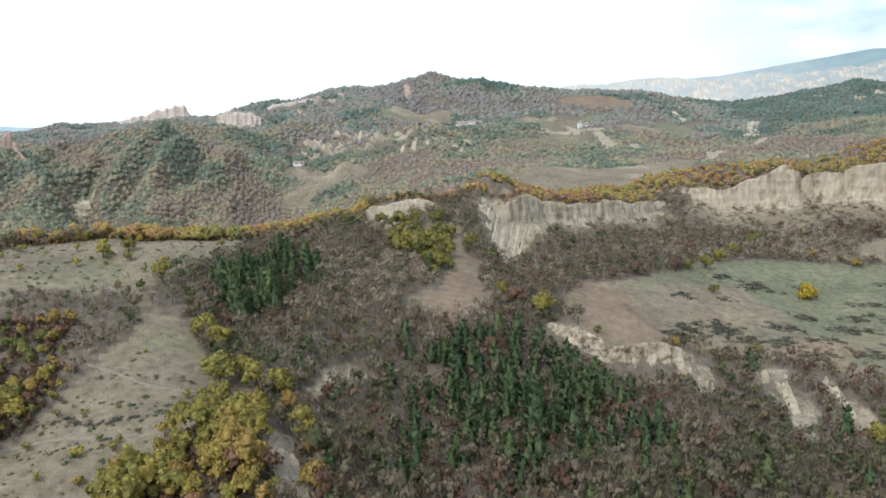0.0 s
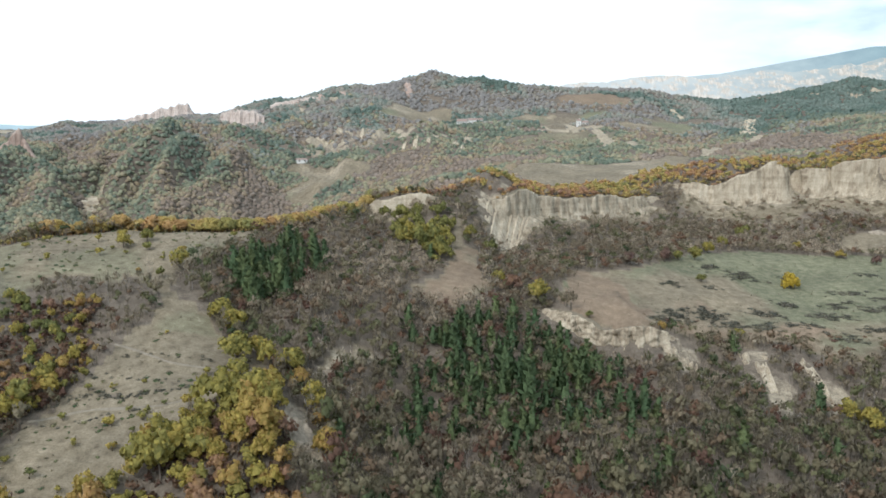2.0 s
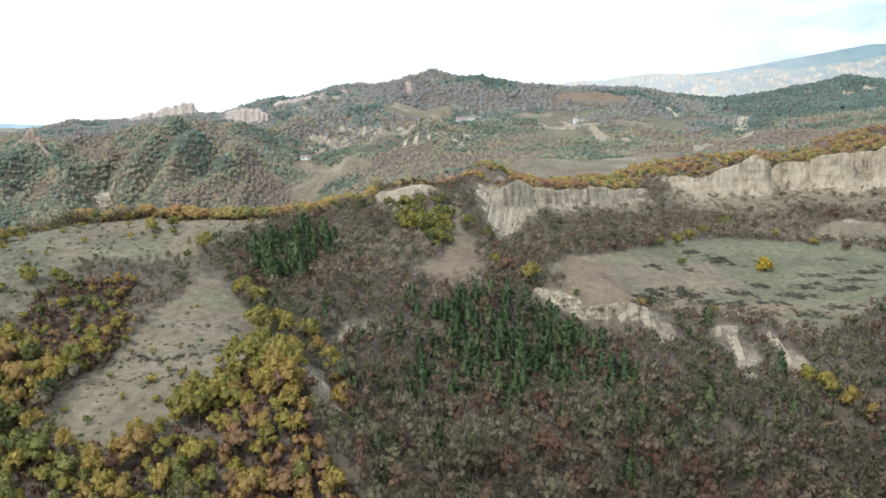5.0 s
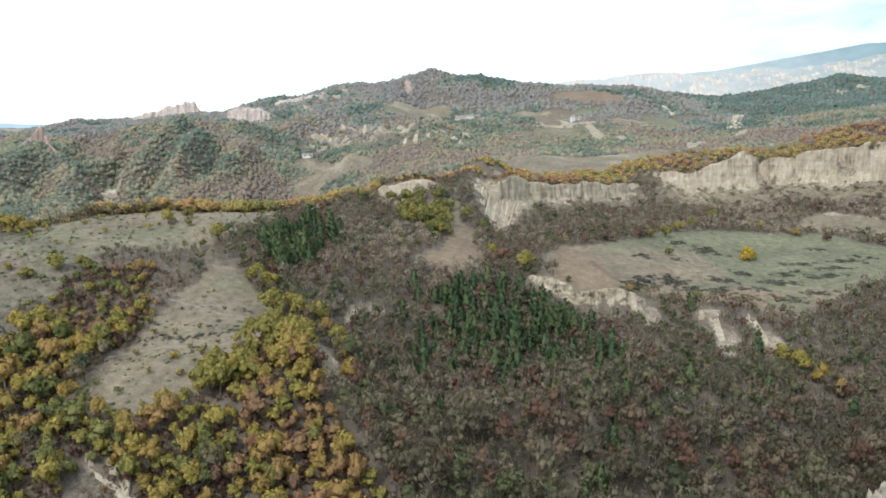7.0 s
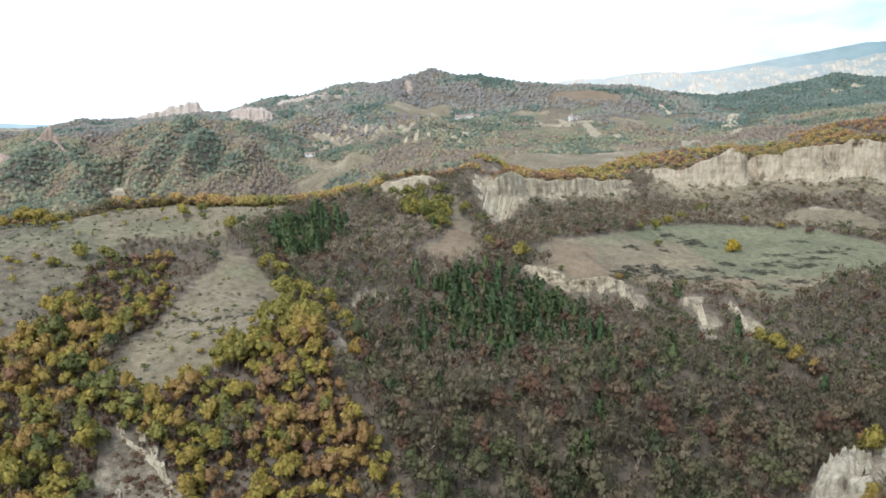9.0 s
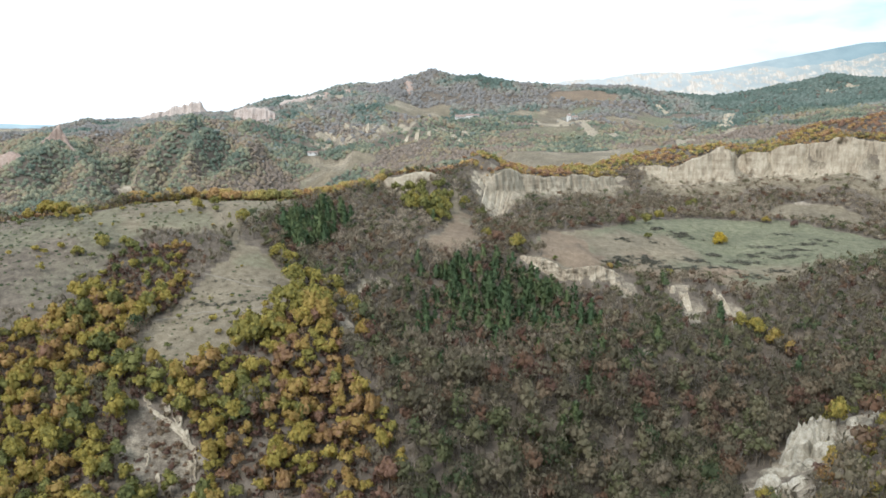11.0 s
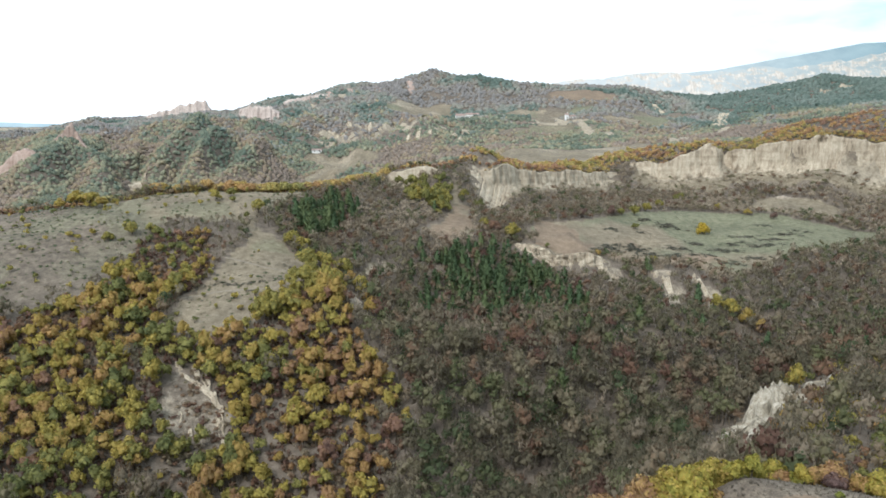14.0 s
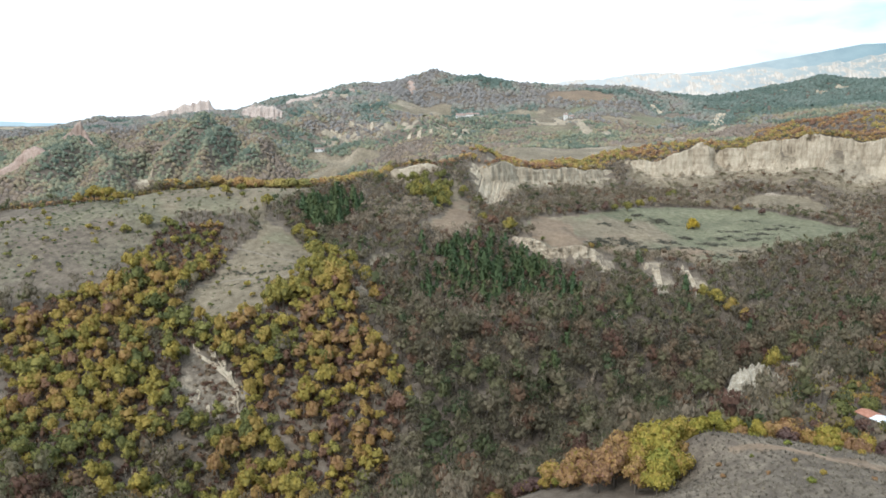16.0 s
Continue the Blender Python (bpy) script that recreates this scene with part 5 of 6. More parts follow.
for cx, cy, w, d, k in ((71, 212, 5, 2.2, 26), (82, 216, 6.5, 3, 42), (87, 210, 4, 1.6, 14), (64, 206, 3, 1.8, 16), (100, 221, 5, 1.6, 20), (96, 209, 4, 1.4, 12), (112, 232, 3.5, 1.6, 12), (122, 222, 6, 1.8, 22),
                        (131, 231, 5, 1.6, 16), (106, 256, 6, 2, 26), (97, 262, 4, 1.6, 14), (127, 262, 3, 1.3, 8), (139, 244, 7, 1.8, 26), (150, 236, 6, 1.6, 20), (143, 226, 6, 1.5, 16), (160, 246, 7, 1.6, 20),
                        (171, 252, 5, 1.4, 12), (134, 212, 6, 1.4, 14), (120, 205, 5, 1.4, 12), (90, 240, 3, 1.2, 6), (76, 238, 4, 1.2, 8), (156, 262, 4, 1.2, 8), (108, 212, 5, 1.3, 12)):
    k = int(k * 2.2)
    creep.append(np.stack([cx + w * 0.6 * rng.normal(size=k), cy + d * rng.normal(size=k)], 1))
creep = np.concatenate(creep)
n = len(creep)
wood_of("creeping_scrub", SHRUBS, creep, spread(n, 0.7, 1.8), spread(n, 0.16, 0.32), spread(n, 0, 1), SCRUB, "low dark scrub creeping over the meadow", "scrub", sink=0.05)


TX, TY = lattice(60, 300, 190, 380, 2.6)
fd, fh = along(CLIFFS["great_cliff"], TX, TY)
slope = (fd > -30) & (fd < -3) & (fh > 1) & (np.abs(TX) < 0.6 * (TY + 127) + 4)
slope |= inside("meadow", TX, TY) & (TY < 209 + 4 * fbm(TX, TY, 10, 2, 93)) & (TX > 58)
slope &= rng.uniform(size=len(TX)) < 0.5
n = slope.sum()
wood_of("slope_scrub", SHRUBS, np.stack([TX, TY], 1)[slope], spread(n, 0.5, 1.6), spread(n, 0.4, 0.9), np.clip(0.6 + rng.normal(0, 0.2, n), 0.1, 1), MIXED, "low brown and olive scrub on sandy slopes", "scrub", sink=0.05)


# worn tracks: thin sheets of trodden earth over the turf
def track(line, width, mat, label, seed):
    p = sample_line([(a, b, 0) for a, b in line], 0.8)[:, :2]
    pad = np.pad(p, ((4, 4), (0, 0)), mode="edge")
    p = np.stack([np.convolve(pad[:, c], np.ones(9) / 9, "valid") for c in range(2)], 1)
    t = np.gradient(p, axis=0)
    t /= np.linalg.norm(t, axis=1)[:, None] + 1e-9
    s = np.arange(len(p)) * 0.8
    half = width / 2 * (1 + 0.35 * fbm(s, s * 0, 5, 3, seed))
    across = np.linspace(-1, 1, 5)
    px = p[:, 0:1] - t[:, 1:2] * half[:, None] * across
    py = p[:, 1:2] + t[:, 0:1] * half[:, None] * across
    z = height(px.ravel(), py.ravel()).reshape(px.shape) + 0.16 - 0.3 * (np.abs(across) > 0.9)
    i, j = np.arange(len(p) - 1)[:, None] * 5, np.arange(4)[None]
    f = np.stack([i + j, i + 5 + j, i + 5 + j + 1, i + j + 1], -1).reshape(-1)
    mesh = raw_mesh("dirt_track", np.stack([px.ravel(), py.ravel(), z.ravel()], 1), f, np.full(len(f) // 4, 4))
    mesh.shade_smooth()
    mesh.materials.append(mat)
    return tagged(new("dirt_track", mesh), label, "track", kind="structure")


PALE_EARTH = plain_material("pale_trodden_earth", (0.18, 0.15, 0.112), (0.255, 0.217, 0.165), 0.8, 0.95)
RED_EARTH = plain_material("orange_trodden_earth", (0.18, 0.13, 0.09), (0.27, 0.2, 0.14), 0.8, 0.95)
track(TRACKS[0][3:], 1.0, PALE_EARTH, "pale worn footpath along the grassy spur", 3)
track(TRACKS[1], 0.8, PALE_EARTH, "pale worn side path across the spur", 5)
track([(47, -17), (50, -19.5), (53, -25), (56, -29), (62, -32), (72, -37), (82, -42)], 1.4, RED_EARTH, "orange-brown earth track over the knoll", 7)
scrub = np.stack([rng.uniform(-80, -61, 110), rng.uniform(75, 97, 110)], 1)
scrub = scrub[inside("spur_scar", scrub[:, 0], scrub[:, 1])]
n = len(scrub)
wood_of("scar_scrub", SHRUBS, scrub, spread(n, 0.6, 1.5), spread(n, 0.7, 1.1), np.clip(0.8 + rng.normal(0, 0.15, n), 0.2, 1), MIXED, "russet and brown shrubs in a bare scar", "scrub", sink=0.05)
bushes = np.array([(45, -22), (49, -27), (44, -30), (55, -36), (50, -33), (41, -20), (60, -24), (64, -27), (58, -21), (47, -36), (39, -27), (52, -18), (70, -30), (66, -40)], float)
n = len(bushes)
wood_of("knoll_bushes", OAKS_FINE, bushes, spread(n, 0.35, 0.75), spread(n, 0.8, 1.0), rng.choice([0.12, 0.3, 0.45, 0.62], n), RIM_LEAVES, "small yellow and green bushes on the knoll", "bushes")


# ---- rock outcrops ----
def outcrop(name, x, y, rx, ry, h, mat, label, turn=0.0, rough=0.5, size=5.0, n=30, seed=0, jag=1.0):
    """A weathered rock mass standing out of a slope, with runnels and broken tops."""
    u, v = np.meshgrid(np.linspace(-1, 1, n), np.linspace(-1, 1, n), indexing="ij")
    c, s = math.cos(turn), math.sin(turn)
    px, py = x + u * rx * c - v * ry * s, y + u * rx * s + v * ry * c
    d = np.clip(np.hypot(u, v) + 0.25 * fbm(px, py, size, 3, seed), 0, 1.4)
    body = smooth(1.0, 0.5, d)
    top = 1 + rough * ridged(px, py, size, 3, seed + 3) * jag
    z = height(px.ravel(), py.ravel()).reshape(px.shape) - 0.6 + h * body * np.clip(top, 0.15, 2.2) * (0.75 + 0.25 * smooth(-1, 1, v))
    i, j = np.arange(n - 1)[:, None] * n, np.arange(n - 1)[None]
    f = np.stack([i + j, i + n + j, i + n + j + 1, i + j + 1], -1).reshape(-1)
    mesh = raw_mesh(name, np.stack([px.ravel(), py.ravel(), z.ravel()], 1), f, np.full(len(f) // 4, 4))
    mesh.materials.append(mat)
    return tagged(new(name, mesh), label, "rock outcrop")


def fin(name, line, width, mat, label, size=12.0, cols=70, seed=0):
    """A jagged rock wall along a line: x, y, height."""
    p = sample_line(line, sum(math.hypot(b[0] - a[0], b[1] - a[1]) for a, b in zip(line, line[1:])) / cols)
    t = np.gradient(p[:, :2], axis=0)
    t /= np.linalg.norm(t, axis=1)[:, None]
    nrm = np.stack([-t[:, 1], t[:, 0]], 1)
    s = np.concatenate([[0], np.cumsum(np.linalg.norm(np.diff(p[:, :2], axis=0), axis=1))])
    across = np.array([-1.0, -0.85, -0.7, -0.62, -0.55, -0.5, -0.42, -0.3, -0.1, 0.2, 0.5, 1.0])
    shape = np.array([0.0, 0.14, 0.3, 0.45, 0.62, 0.8, 0.93, 1.0, 0.97, 0.85, 0.45, 0.0])
    tooth = 0.86 + 0.16 * ridged(s, s * 0 + seed, size, 4, seed) + 0.1 * fbm(s, s * 0, size * 0.3, 3, seed + 2)
    S, A = np.meshgrid(s, across, indexing="ij")
    wob = 0.17 * ridged(S, A * 0.5 + seed, size * 0.5, 3, seed + 5) + 0.12 * fbm(S, A * 3, size * 0.25, 3, seed + 6)
    D = (A + wob * (np.abs(A) < 0.9)) * width
    px, py = p[:, 0:1] + nrm[:, 0:1] * D, p[:, 1:2] + nrm[:, 1:2] * D
    base = height(px.ravel(), py.ravel()).reshape(px.shape)
    z = base - 1 + (p[:, 2] * tooth)[:, None] * shape
    n, m = px.shape
    i, j = np.arange(n - 1)[:, None] * m, np.arange(m - 1)[None]
    f = np.stack([i + j, i + m + j, i + m + j + 1, i + j + 1], -1).reshape(-1)
    mesh = raw_mesh(name, np.stack([px.ravel(), py.ravel(), z.ravel()], 1), f, np.full(len(f) // 4, 4))
    mesh.materials.append(mat)
    return tagged(new(name, mesh), label, "rock wall")


# near: broken white rock along the flank
for k, (x, y, rx, ry, h) in enumerate([(90, 92, 6.5, 5.0, 5.2), (86, 88, 5, 4, 4.0), (94, 94, 5, 4.5, 4.6), (90, 83, 4, 3, 2.6), (84, 81, 5.5, 2.2, 1.8), (79, 83, 5.5, 2.2, 1.8), (75, 79, 4.5, 3.2, 2.6), (77, 71, 4.5, 3, 2.2), (72, 70, 3.5, 2.4, 1.8),
                                       (70, 52, 4, 2.4, 1.6), (68, 43, 3.4, 2.2, 1.6), (71, 34, 3, 2.2, 1.7), (103, 95, 3.4, 2, 1.6), (110, 95, 3.6, 2.2, 2.0)]):
    outcrop("rock_outcrop", x, y, rx, ry, h, WHITE_SAND, "broken white sandstone outcrop among shrubs on the slope", 0.7 + 0.3 * k, 0.4, 2.6, 40, k)
for k, (x, y, rx, ry, h) in enumerate([(-79, 99, 3.6, 1.6, 1.1), (-73.5, 97.0, 4.2, 1.6, 1.3), (-69.5, 94, 4.2, 1.6, 1.4), (-66, 89.5, 4.6, 1.6, 1.4), (-63.5, 84, 4.0, 1.5, 1.4), (-61, 79, 2.8, 1.3, 1.1), (-74, 84, 2.8, 1.1, 0.9), (-70, 80, 3, 1.0, 0.8), (-96, 85, 6, 1.0, 0.8)]):
    outcrop("rock_outcrop", x, y, 0.62 * rx, 0.75 * ry, 0.85 * h, PALE_SAND, "pale crumbling rim of an eroded scar in the oak wood", -0.75 - 0.08 * k, 0.8, 1.3, 30, 40 + k)
outcrop("rock_outcrop", 188, 311, 9, 4, 1.0, TAN_EARTH, "low pale sandstone hump at the meadow's end", 0.0, 0.5, 5.0, 30, 11)
# far: eroded walls and scars
fin("rock_wall", [(-530, 1208, 7), (-500, 1212, 14), (-470, 1214, 17), (-440, 1216, 22), (-428, 1216, 24), (-418, 1217, 7)], 12, RED_SAND, "long jagged pinkish sandstone wall on the skyline", 14, 90, 3)
fin("rock_wall", [(-308, 1002, 5), (-300, 999, 13), (-280, 994, 17), (-262, 992, 18), (-248, 994, 6)], 13, RED_SAND, "fluted reddish sandstone wall below the skyline", 9, 80, 5)
fin("rock_wall", [(-262, 1090, 4), (-245, 1092, 8), (-225, 1094, 9), (-205, 1096, 7), (-192, 1099, 3)], 10, RED_SAND, "fluted reddish sandstone wall on the ridge", 9, 60, 7)
fin("rock_wall", [(-390, 628, 3), (-382, 632, 6), (-377, 635, 13), (-374, 636, 18), (-371, 637, 12), (-366, 634, 9), (-362, 630, 5), (-354, 625, 3)], 5, ROSE_SAND, "pointed reddish rock spire on a wooded spur", 5, 60, 9)
fin("rock_wall", [(-450, 600, 8), (-430, 600, 13), (-410, 597, 14), (-395, 594, 9), (-380, 590, 4)], 10, ROSE_SAND, "rounded red sandstone wall beyond the spur", 22, 60, 13)
fin("rock_wall", [(-320, 654, 2), (-313, 636, 4.5), (-309, 622, 3.5), (-305, 612, 5), (-298, 594, 2)], 8, PALE_SAND, "white eroded wall in a wooded ravine", 7, 60, 15)

for line, lab in (([(-330, 1118, 1.1), (-318, 1100, 3.3), (-312, 1080, 3.9), (-308, 1062, 1.7)], "reddish rock rib below the skyline"), ([(-238, 1128, 1.7), (-228, 1108, 4.4), (-222, 1086, 4.4), (-220, 1064, 1.7)], "brown rock rib on the ridge"),
                  ([(-205, 1140, 1.7), (-196, 1118, 4.4), (-190, 1094, 3.9), (-188, 1070, 1.7)], "brown rock rib on the ridge"), ([(-170, 1145, 1.7), (-160, 1120, 4.4), (-156, 1096, 3.9), (-155, 1072, 1.7)], "brown rock rib on the ridge"),
                  ([(-128, 1190, 1.7), (-122, 1160, 3.9), (-118, 1130, 3.3), (-116, 1100, 1.1)], "brown rock rib on the ridge"), ([(-72, 1225, 1.1), (-68, 1200, 3.3), (-66, 1175, 3.3), (-64, 1150, 1.1)], "pale rock rib below the summit")):
    fin("rock_wall", line, 9, ROSE_SAND, lab, 10, 50, 21)
fin("rock_wall", [(505, 1232, 2), (520, 1236, 5), (540, 1241, 7), (556, 1245, 8), (572, 1250, 3)], 8, WHITE_SAND, "pale rock wall on a green far crest", 9, 50, 17)

# ---- single trees ----
def leafy_tree(x, y, radius, tall, tint, label, name="oak_tree", seed=0, group="", mat=None, shape=None):
    """A broad-leaved tree: trunk with limbs, and a crown of leaf sprays."""
    sh = shape or crown_shape(200 + seed, 14, 380, 0.125, 1.0, limbs=9)
    top = tagged(new(name), label, "tree", group)
    top.location = (x, y, ground_z(x, y) - 0.1)
    radius *= 1.22
    c, s = math.cos(seed * 1.7), math.sin(seed * 1.7)
    v = np.stack([(sh.v[:, 0] * c - sh.v[:, 1] * s) * radius, (sh.v[:, 0] * s + sh.v[:, 1] * c) * radius, sh.v[:, 2] * radius * tall], 1)
    nl = sh.leaves * 4
    r = np.random.default_rng(seed)
    lobe = np.repeat(r.normal(0, 0.05, sh.leaves), 4)
    turned = None if sh.n is None else np.stack([sh.n[:nl, 0] * c - sh.n[:nl, 1] * s, sh.n[:nl, 0] * s + sh.n[:nl, 1] * c, sh.n[:nl, 2]], 1)
    crown = new("crown", raw_mesh("crown", v[:nl], sh.f[: sh.leaves].ravel(), np.full(sh.leaves, 4), None, np.clip(tint + lobe, 0, 1), turned))
    crown.data.shade_smooth()
    crown.data.materials.append(mat or OAK)
    wf = sh.f[sh.leaves:] - nl
    trunk = new("trunk", raw_mesh("trunk", v[nl:], wf.ravel(), np.full(len(wf), 4)))
    trunk.data.materials.append(BARK)
    crown.parent = trunk.parent = top
    return top


YELLOW, OLIVE = "round-crowned oak in bright yellow autumn leaf", "round-crowned oak in olive-yellow autumn leaf"
gold_tree = leafy_tree(123, 251, 3.0, 1.05, 0.5, "solitary bright yellow tree on the open meadow", seed=1, mat=GOLD, shape=crown_shape(777, 16, 520, 0.11, 1.0, limbs=9))
gold_tree.location.z -= 1.5
for k, (x, y, r, t, tint) in enumerate([(-40, 140, 3.1, 1.0, 0.4), (-52, 158, 3.9, 0.95, 0.22), (-62, 178, 2.9, 1.0, 0.26), (-57, 175, 3.2, 1.0, 0.28), (-48, 162, 2.7, 1.05, 0.3), (-39, 158, 3.4, 1.0, 0.24),
                                        (-36, 154, 2.1, 1.1, 0.5), (-31, 145, 3.0, 1.1, 0.32), (-28, 138, 2.1, 1.15, 0.55), (-42, 123, 2.8, 1.05, 0.38), (-35, 122, 2.6, 1.05, 0.42), (-25, 126, 2.7, 1.1, 0.45),
                                        (-25, 138, 1.5, 1.0, 0.3), (-49, 122, 2.2, 1.1, 0.5), (-58, 122, 2.3, 1.0, 0.6), (-50, 130, 1.2, 1.0, 0.3), (-45, 119, 1.9, 1.0, 0.36)]):
    leafy_tree(x, y, r, t, tint, YELLOW if tint > 0.3 else OLIVE, seed=10 + k, group="oaks on the spur's rim")
for k, (x, y, r, t, tint) in enumerate([(-80, 200, 2.7, 1.0, 0.26), (-101, 211, 2.3, 0.9, 0.3), (-96, 217, 2.2, 0.9, 0.15), (-137, 226, 2.6, 0.9, 0.1), (-130, 228, 2.2, 0.9, 0.42),
                                        (-150, 199, 3.4, 0.9, 0.34), (-156, 200, 3.6, 0.9, 0.38), (-144, 197, 2.6, 0.9, 0.42), (-162, 198, 2.4, 0.9, 0.4), (-141, 203, 1.6, 0.9, 0.25), (-121, 171, 2.4, 0.9, 0.25), (-115, 174, 2.1, 0.9, 0.2), (-128, 166, 2.0, 0.9, 0.22)]):
    leafy_tree(x, y, r, t, tint, OLIVE if tint < 0.35 else YELLOW, seed=30 + k, group="oaks on the grassy dome")
for k, (x, y, r, t, tint, lab) in enumerate([(27, 214, 3.4, 0.95, 0.27, OLIVE), (20, 219, 2.9, 0.95, 0.8, "russet oak beside a bare slip"), (15, 224, 2.2, 1.0, 0.25, OLIVE), (89, 246, 1.6, 0.9, 0.1, "small dark green bush on the meadow"),
                                             (86, 202, 2.0, 0.8, 0.25, OLIVE), (62, 198, 1.3, 1.1, 0.5, YELLOW), (105, 163, 2.9, 1.1, 0.3, OLIVE), (109, 157, 2.6, 1.1, 0.42, YELLOW),
                                             (101, 166, 2.6, 1.1, 0.27, OLIVE), (112, 152, 2.3, 1.0, 0.5, YELLOW), (8, 116, 2.5, 1.1, 0.2, "olive-green tree among bare woodland"), (14, 257, 2.6, 0.9, 0.05, "dark green tree beside a bare slip"),
                                             (7, 262, 2.5, 0.9, 0.22, OLIVE), (41, 201, 1.1, 0.8, 0.05, "small dark bush on the bluff's lip")]):
    leafy_tree(x, y, r, t, tint, lab, seed=50 + k)
leafy_tree(100, 97, 2.3, 1.75, 0.3, "tall narrow yellow-green tree on the slope", "poplar_tree", 70)
for k, (x, y, r, t, tint) in enumerate([(27, -9, 2.7, 1.1, 0.62), (22, -7, 2.4, 1.1, 0.6), (31, -5, 2.5, 1.1, 0.45), (34, -3, 2.5, 1.1, 0.4), (38, -6, 2.5, 1.0, 0.38), (38, -1, 2.3, 1.0, 0.3), (42, -2, 2.3, 1.0, 0.42), (18, -5, 2.2, 1.1, 0.5), (35, -10, 3.0, 1.1, 0.36), (29, -6, 2.6, 1.2, 0.6), (24, -4, 2.2, 1.2, 0.6), (31, -12, 2.4, 1.2, 0.45), (40, -3, 2.4, 1.0, 0.4), (45, 0, 2.2, 1.0, 0.42), (50, -3, 2.1, 1.0, 0.34),
                                        (57, -6, 2.2, 1.0, 0.6), (63, -9, 2.2, 1.0, 0.36), (68, -11, 2.0, 1.0, 0.42), (73, -14, 2.1, 1.0, 0.62), (79, -18, 2.3, 1.0, 0.4), (27, -13, 2.5, 1.25, 0.62), (24, -15, 2.2, 1.2, 0.66), (33, -18, 2.7, 1.15, 0.28), (36, -16, 2.2, 1.1, 0.42), (29, -18, 2.3, 1.2, 0.55), (20, -11, 2.1, 1.2, 0.6), (31, -23, 2.2, 1.1, 0.34)]):
    leafy_tree(x, y, r, t, tint, "young oak in orange autumn leaf" if tint > 0.5 else YELLOW, seed=80 + k, group="oaks on the knoll's edge", mat=RIM_LEAVES, shape=crown_shape(500 + k, 16, 600, 0.1, 1.0, limbs=9))

for k, (x, y, r, t, tint) in enumerate([(78, 15.5, 3.0, 0.75, 0.05), (79.5, 10, 1.5, 0.8, 0.85), (81, 6.5, 1.4, 0.8, 0.2), (78, 6, 1.5, 0.9, 0.9), (76, 10, 1.6, 0.9, 0.3), (85, 18.5, 2.0, 0.9, 0.1)]):
    leafy_tree(x, y, r, t, tint, "broad dark green bush beside the shed" if tint < 0.15 else "low brown and olive bush beside the shed", "bush", 110 + k, "bushes round the shed")

for k, (x, y, r, t, tint) in enumerate([(70, 69, 1.9, 0.9, 0.34), (89, 76, 1.9, 0.9, 0.4), (63, 84, 2.2, 1.0, 0.15), (99, 103, 2.2, 1.0, 0.28), (80, 62, 2.4, 0.9, 0.62), (76, 40, 1.9, 0.9, 0.36), (97, 78, 2.3, 0.9, 0.25),
                                        (105, 84, 2.4, 0.9, 0.3), (82, 70, 2.0, 0.9, 0.85), (86, 72, 1.8, 0.9, 0.5), (112, 90, 2.2, 0.9, 0.33), (91, 84, 1.2, 0.9, 0.4)]):
    leafy_tree(x, y, r, t, tint, "yellow-green bush among white rocks" if tint < 0.45 else "russet bush among white rocks", "bush", 150 + k, "bushes round the rocks")
for k, (x, y, r, t, tint) in enumerate([(94, 270, 2.6, 0.95, 0.2), (132, 321, 3.2, 0.9, 0.14), (146, 298, 1.9, 0.9, 0.34), (157, 284, 1.8, 0.9, 0.4), (114, 297, 2.3, 1.0, 0.22), (142, 313, 2.2, 0.9, 0.9), (81, 264, 2.2, 1.1, 0.86),
                                        (66, 257, 2.1, 1.1, 0.9), (168, 277, 1.9, 0.9, 0.9), (104, 285, 2.1, 1.1, 0.28), (122, 306, 2.0, 1.0, 0.92), (87, 268, 1.9, 1.0, 0.16)]):
    leafy_tree(x, y, r, t, tint, "russet-brown bush at the meadow's wooded edge" if tint > 0.5 else "olive-green bush at the meadow's wooded edge", "bush", 130 + k, "bushes along the meadow")


def pine_tree(x, y, radius, tall, tint, seed):
    return leafy_tree(x, y, radius, tall, tint, "tall dark green pine above bare woodland", "pine_tree", seed, "tall pines", NEEDLES, pine_shape(300 + seed, 190, 0.66, 8))


for k, (x, y, r) in enumerate([(19, 158, 4.0), (14, 170, 3.5), (27, 166, 3.3), (5, 163, 3.2), (34, 172, 3.2), (-56, 188, 3.4), (-50, 200, 3.5), (-61, 199, 3.2), (33, 100, 2.9), (29, 96, 2.6)]):
    pine_tree(x, y, r, 0.95, 0.3 + 0.06 * k, k)


def dead_tree(x, y, radius, seed):
    sh = bare_shape(400 + seed, 60)
    return leafy_tree(x, y, radius * 0.8, 1.9, 0.72, "pale leafless standing tree", "bare_tree", seed, "pale bare trees", TWIGS, sh)


for k, (x, y) in enumerate([(31, 109), (52, 131), (20, 75), (58, 118), (40, 60), (-5, 92), (66, 128), (44, 96)]):
    dead_tree(x, y, 2.6, k)


# ---- buildings ----
PLASTER = plain_material("white_plaster", (0.66, 0.64, 0.6), (0.8, 0.78, 0.74), 1.5)
TILES = plain_material("clay_tiles", (0.24, 0.17, 0.14), (0.36, 0.27, 0.23), 2.5)
SHEET = plain_material("white_metal_sheet", (0.62, 0.64, 0.66), (0.78, 0.79, 0.8), 1.2, 0.5)
RUST = plain_material("rusty_metal_sheet", (0.3, 0.13, 0.08), (0.45, 0.22, 0.15), 1.6, 0.7)
TIMBER = plain_material("grey_timber", (0.16, 0.13, 0.1), (0.27, 0.23, 0.19), 3.0)
GLASS = plain_material("dark_window", (0.04, 0.045, 0.05), (0.06, 0.065, 0.07), 2.0, 0.2)


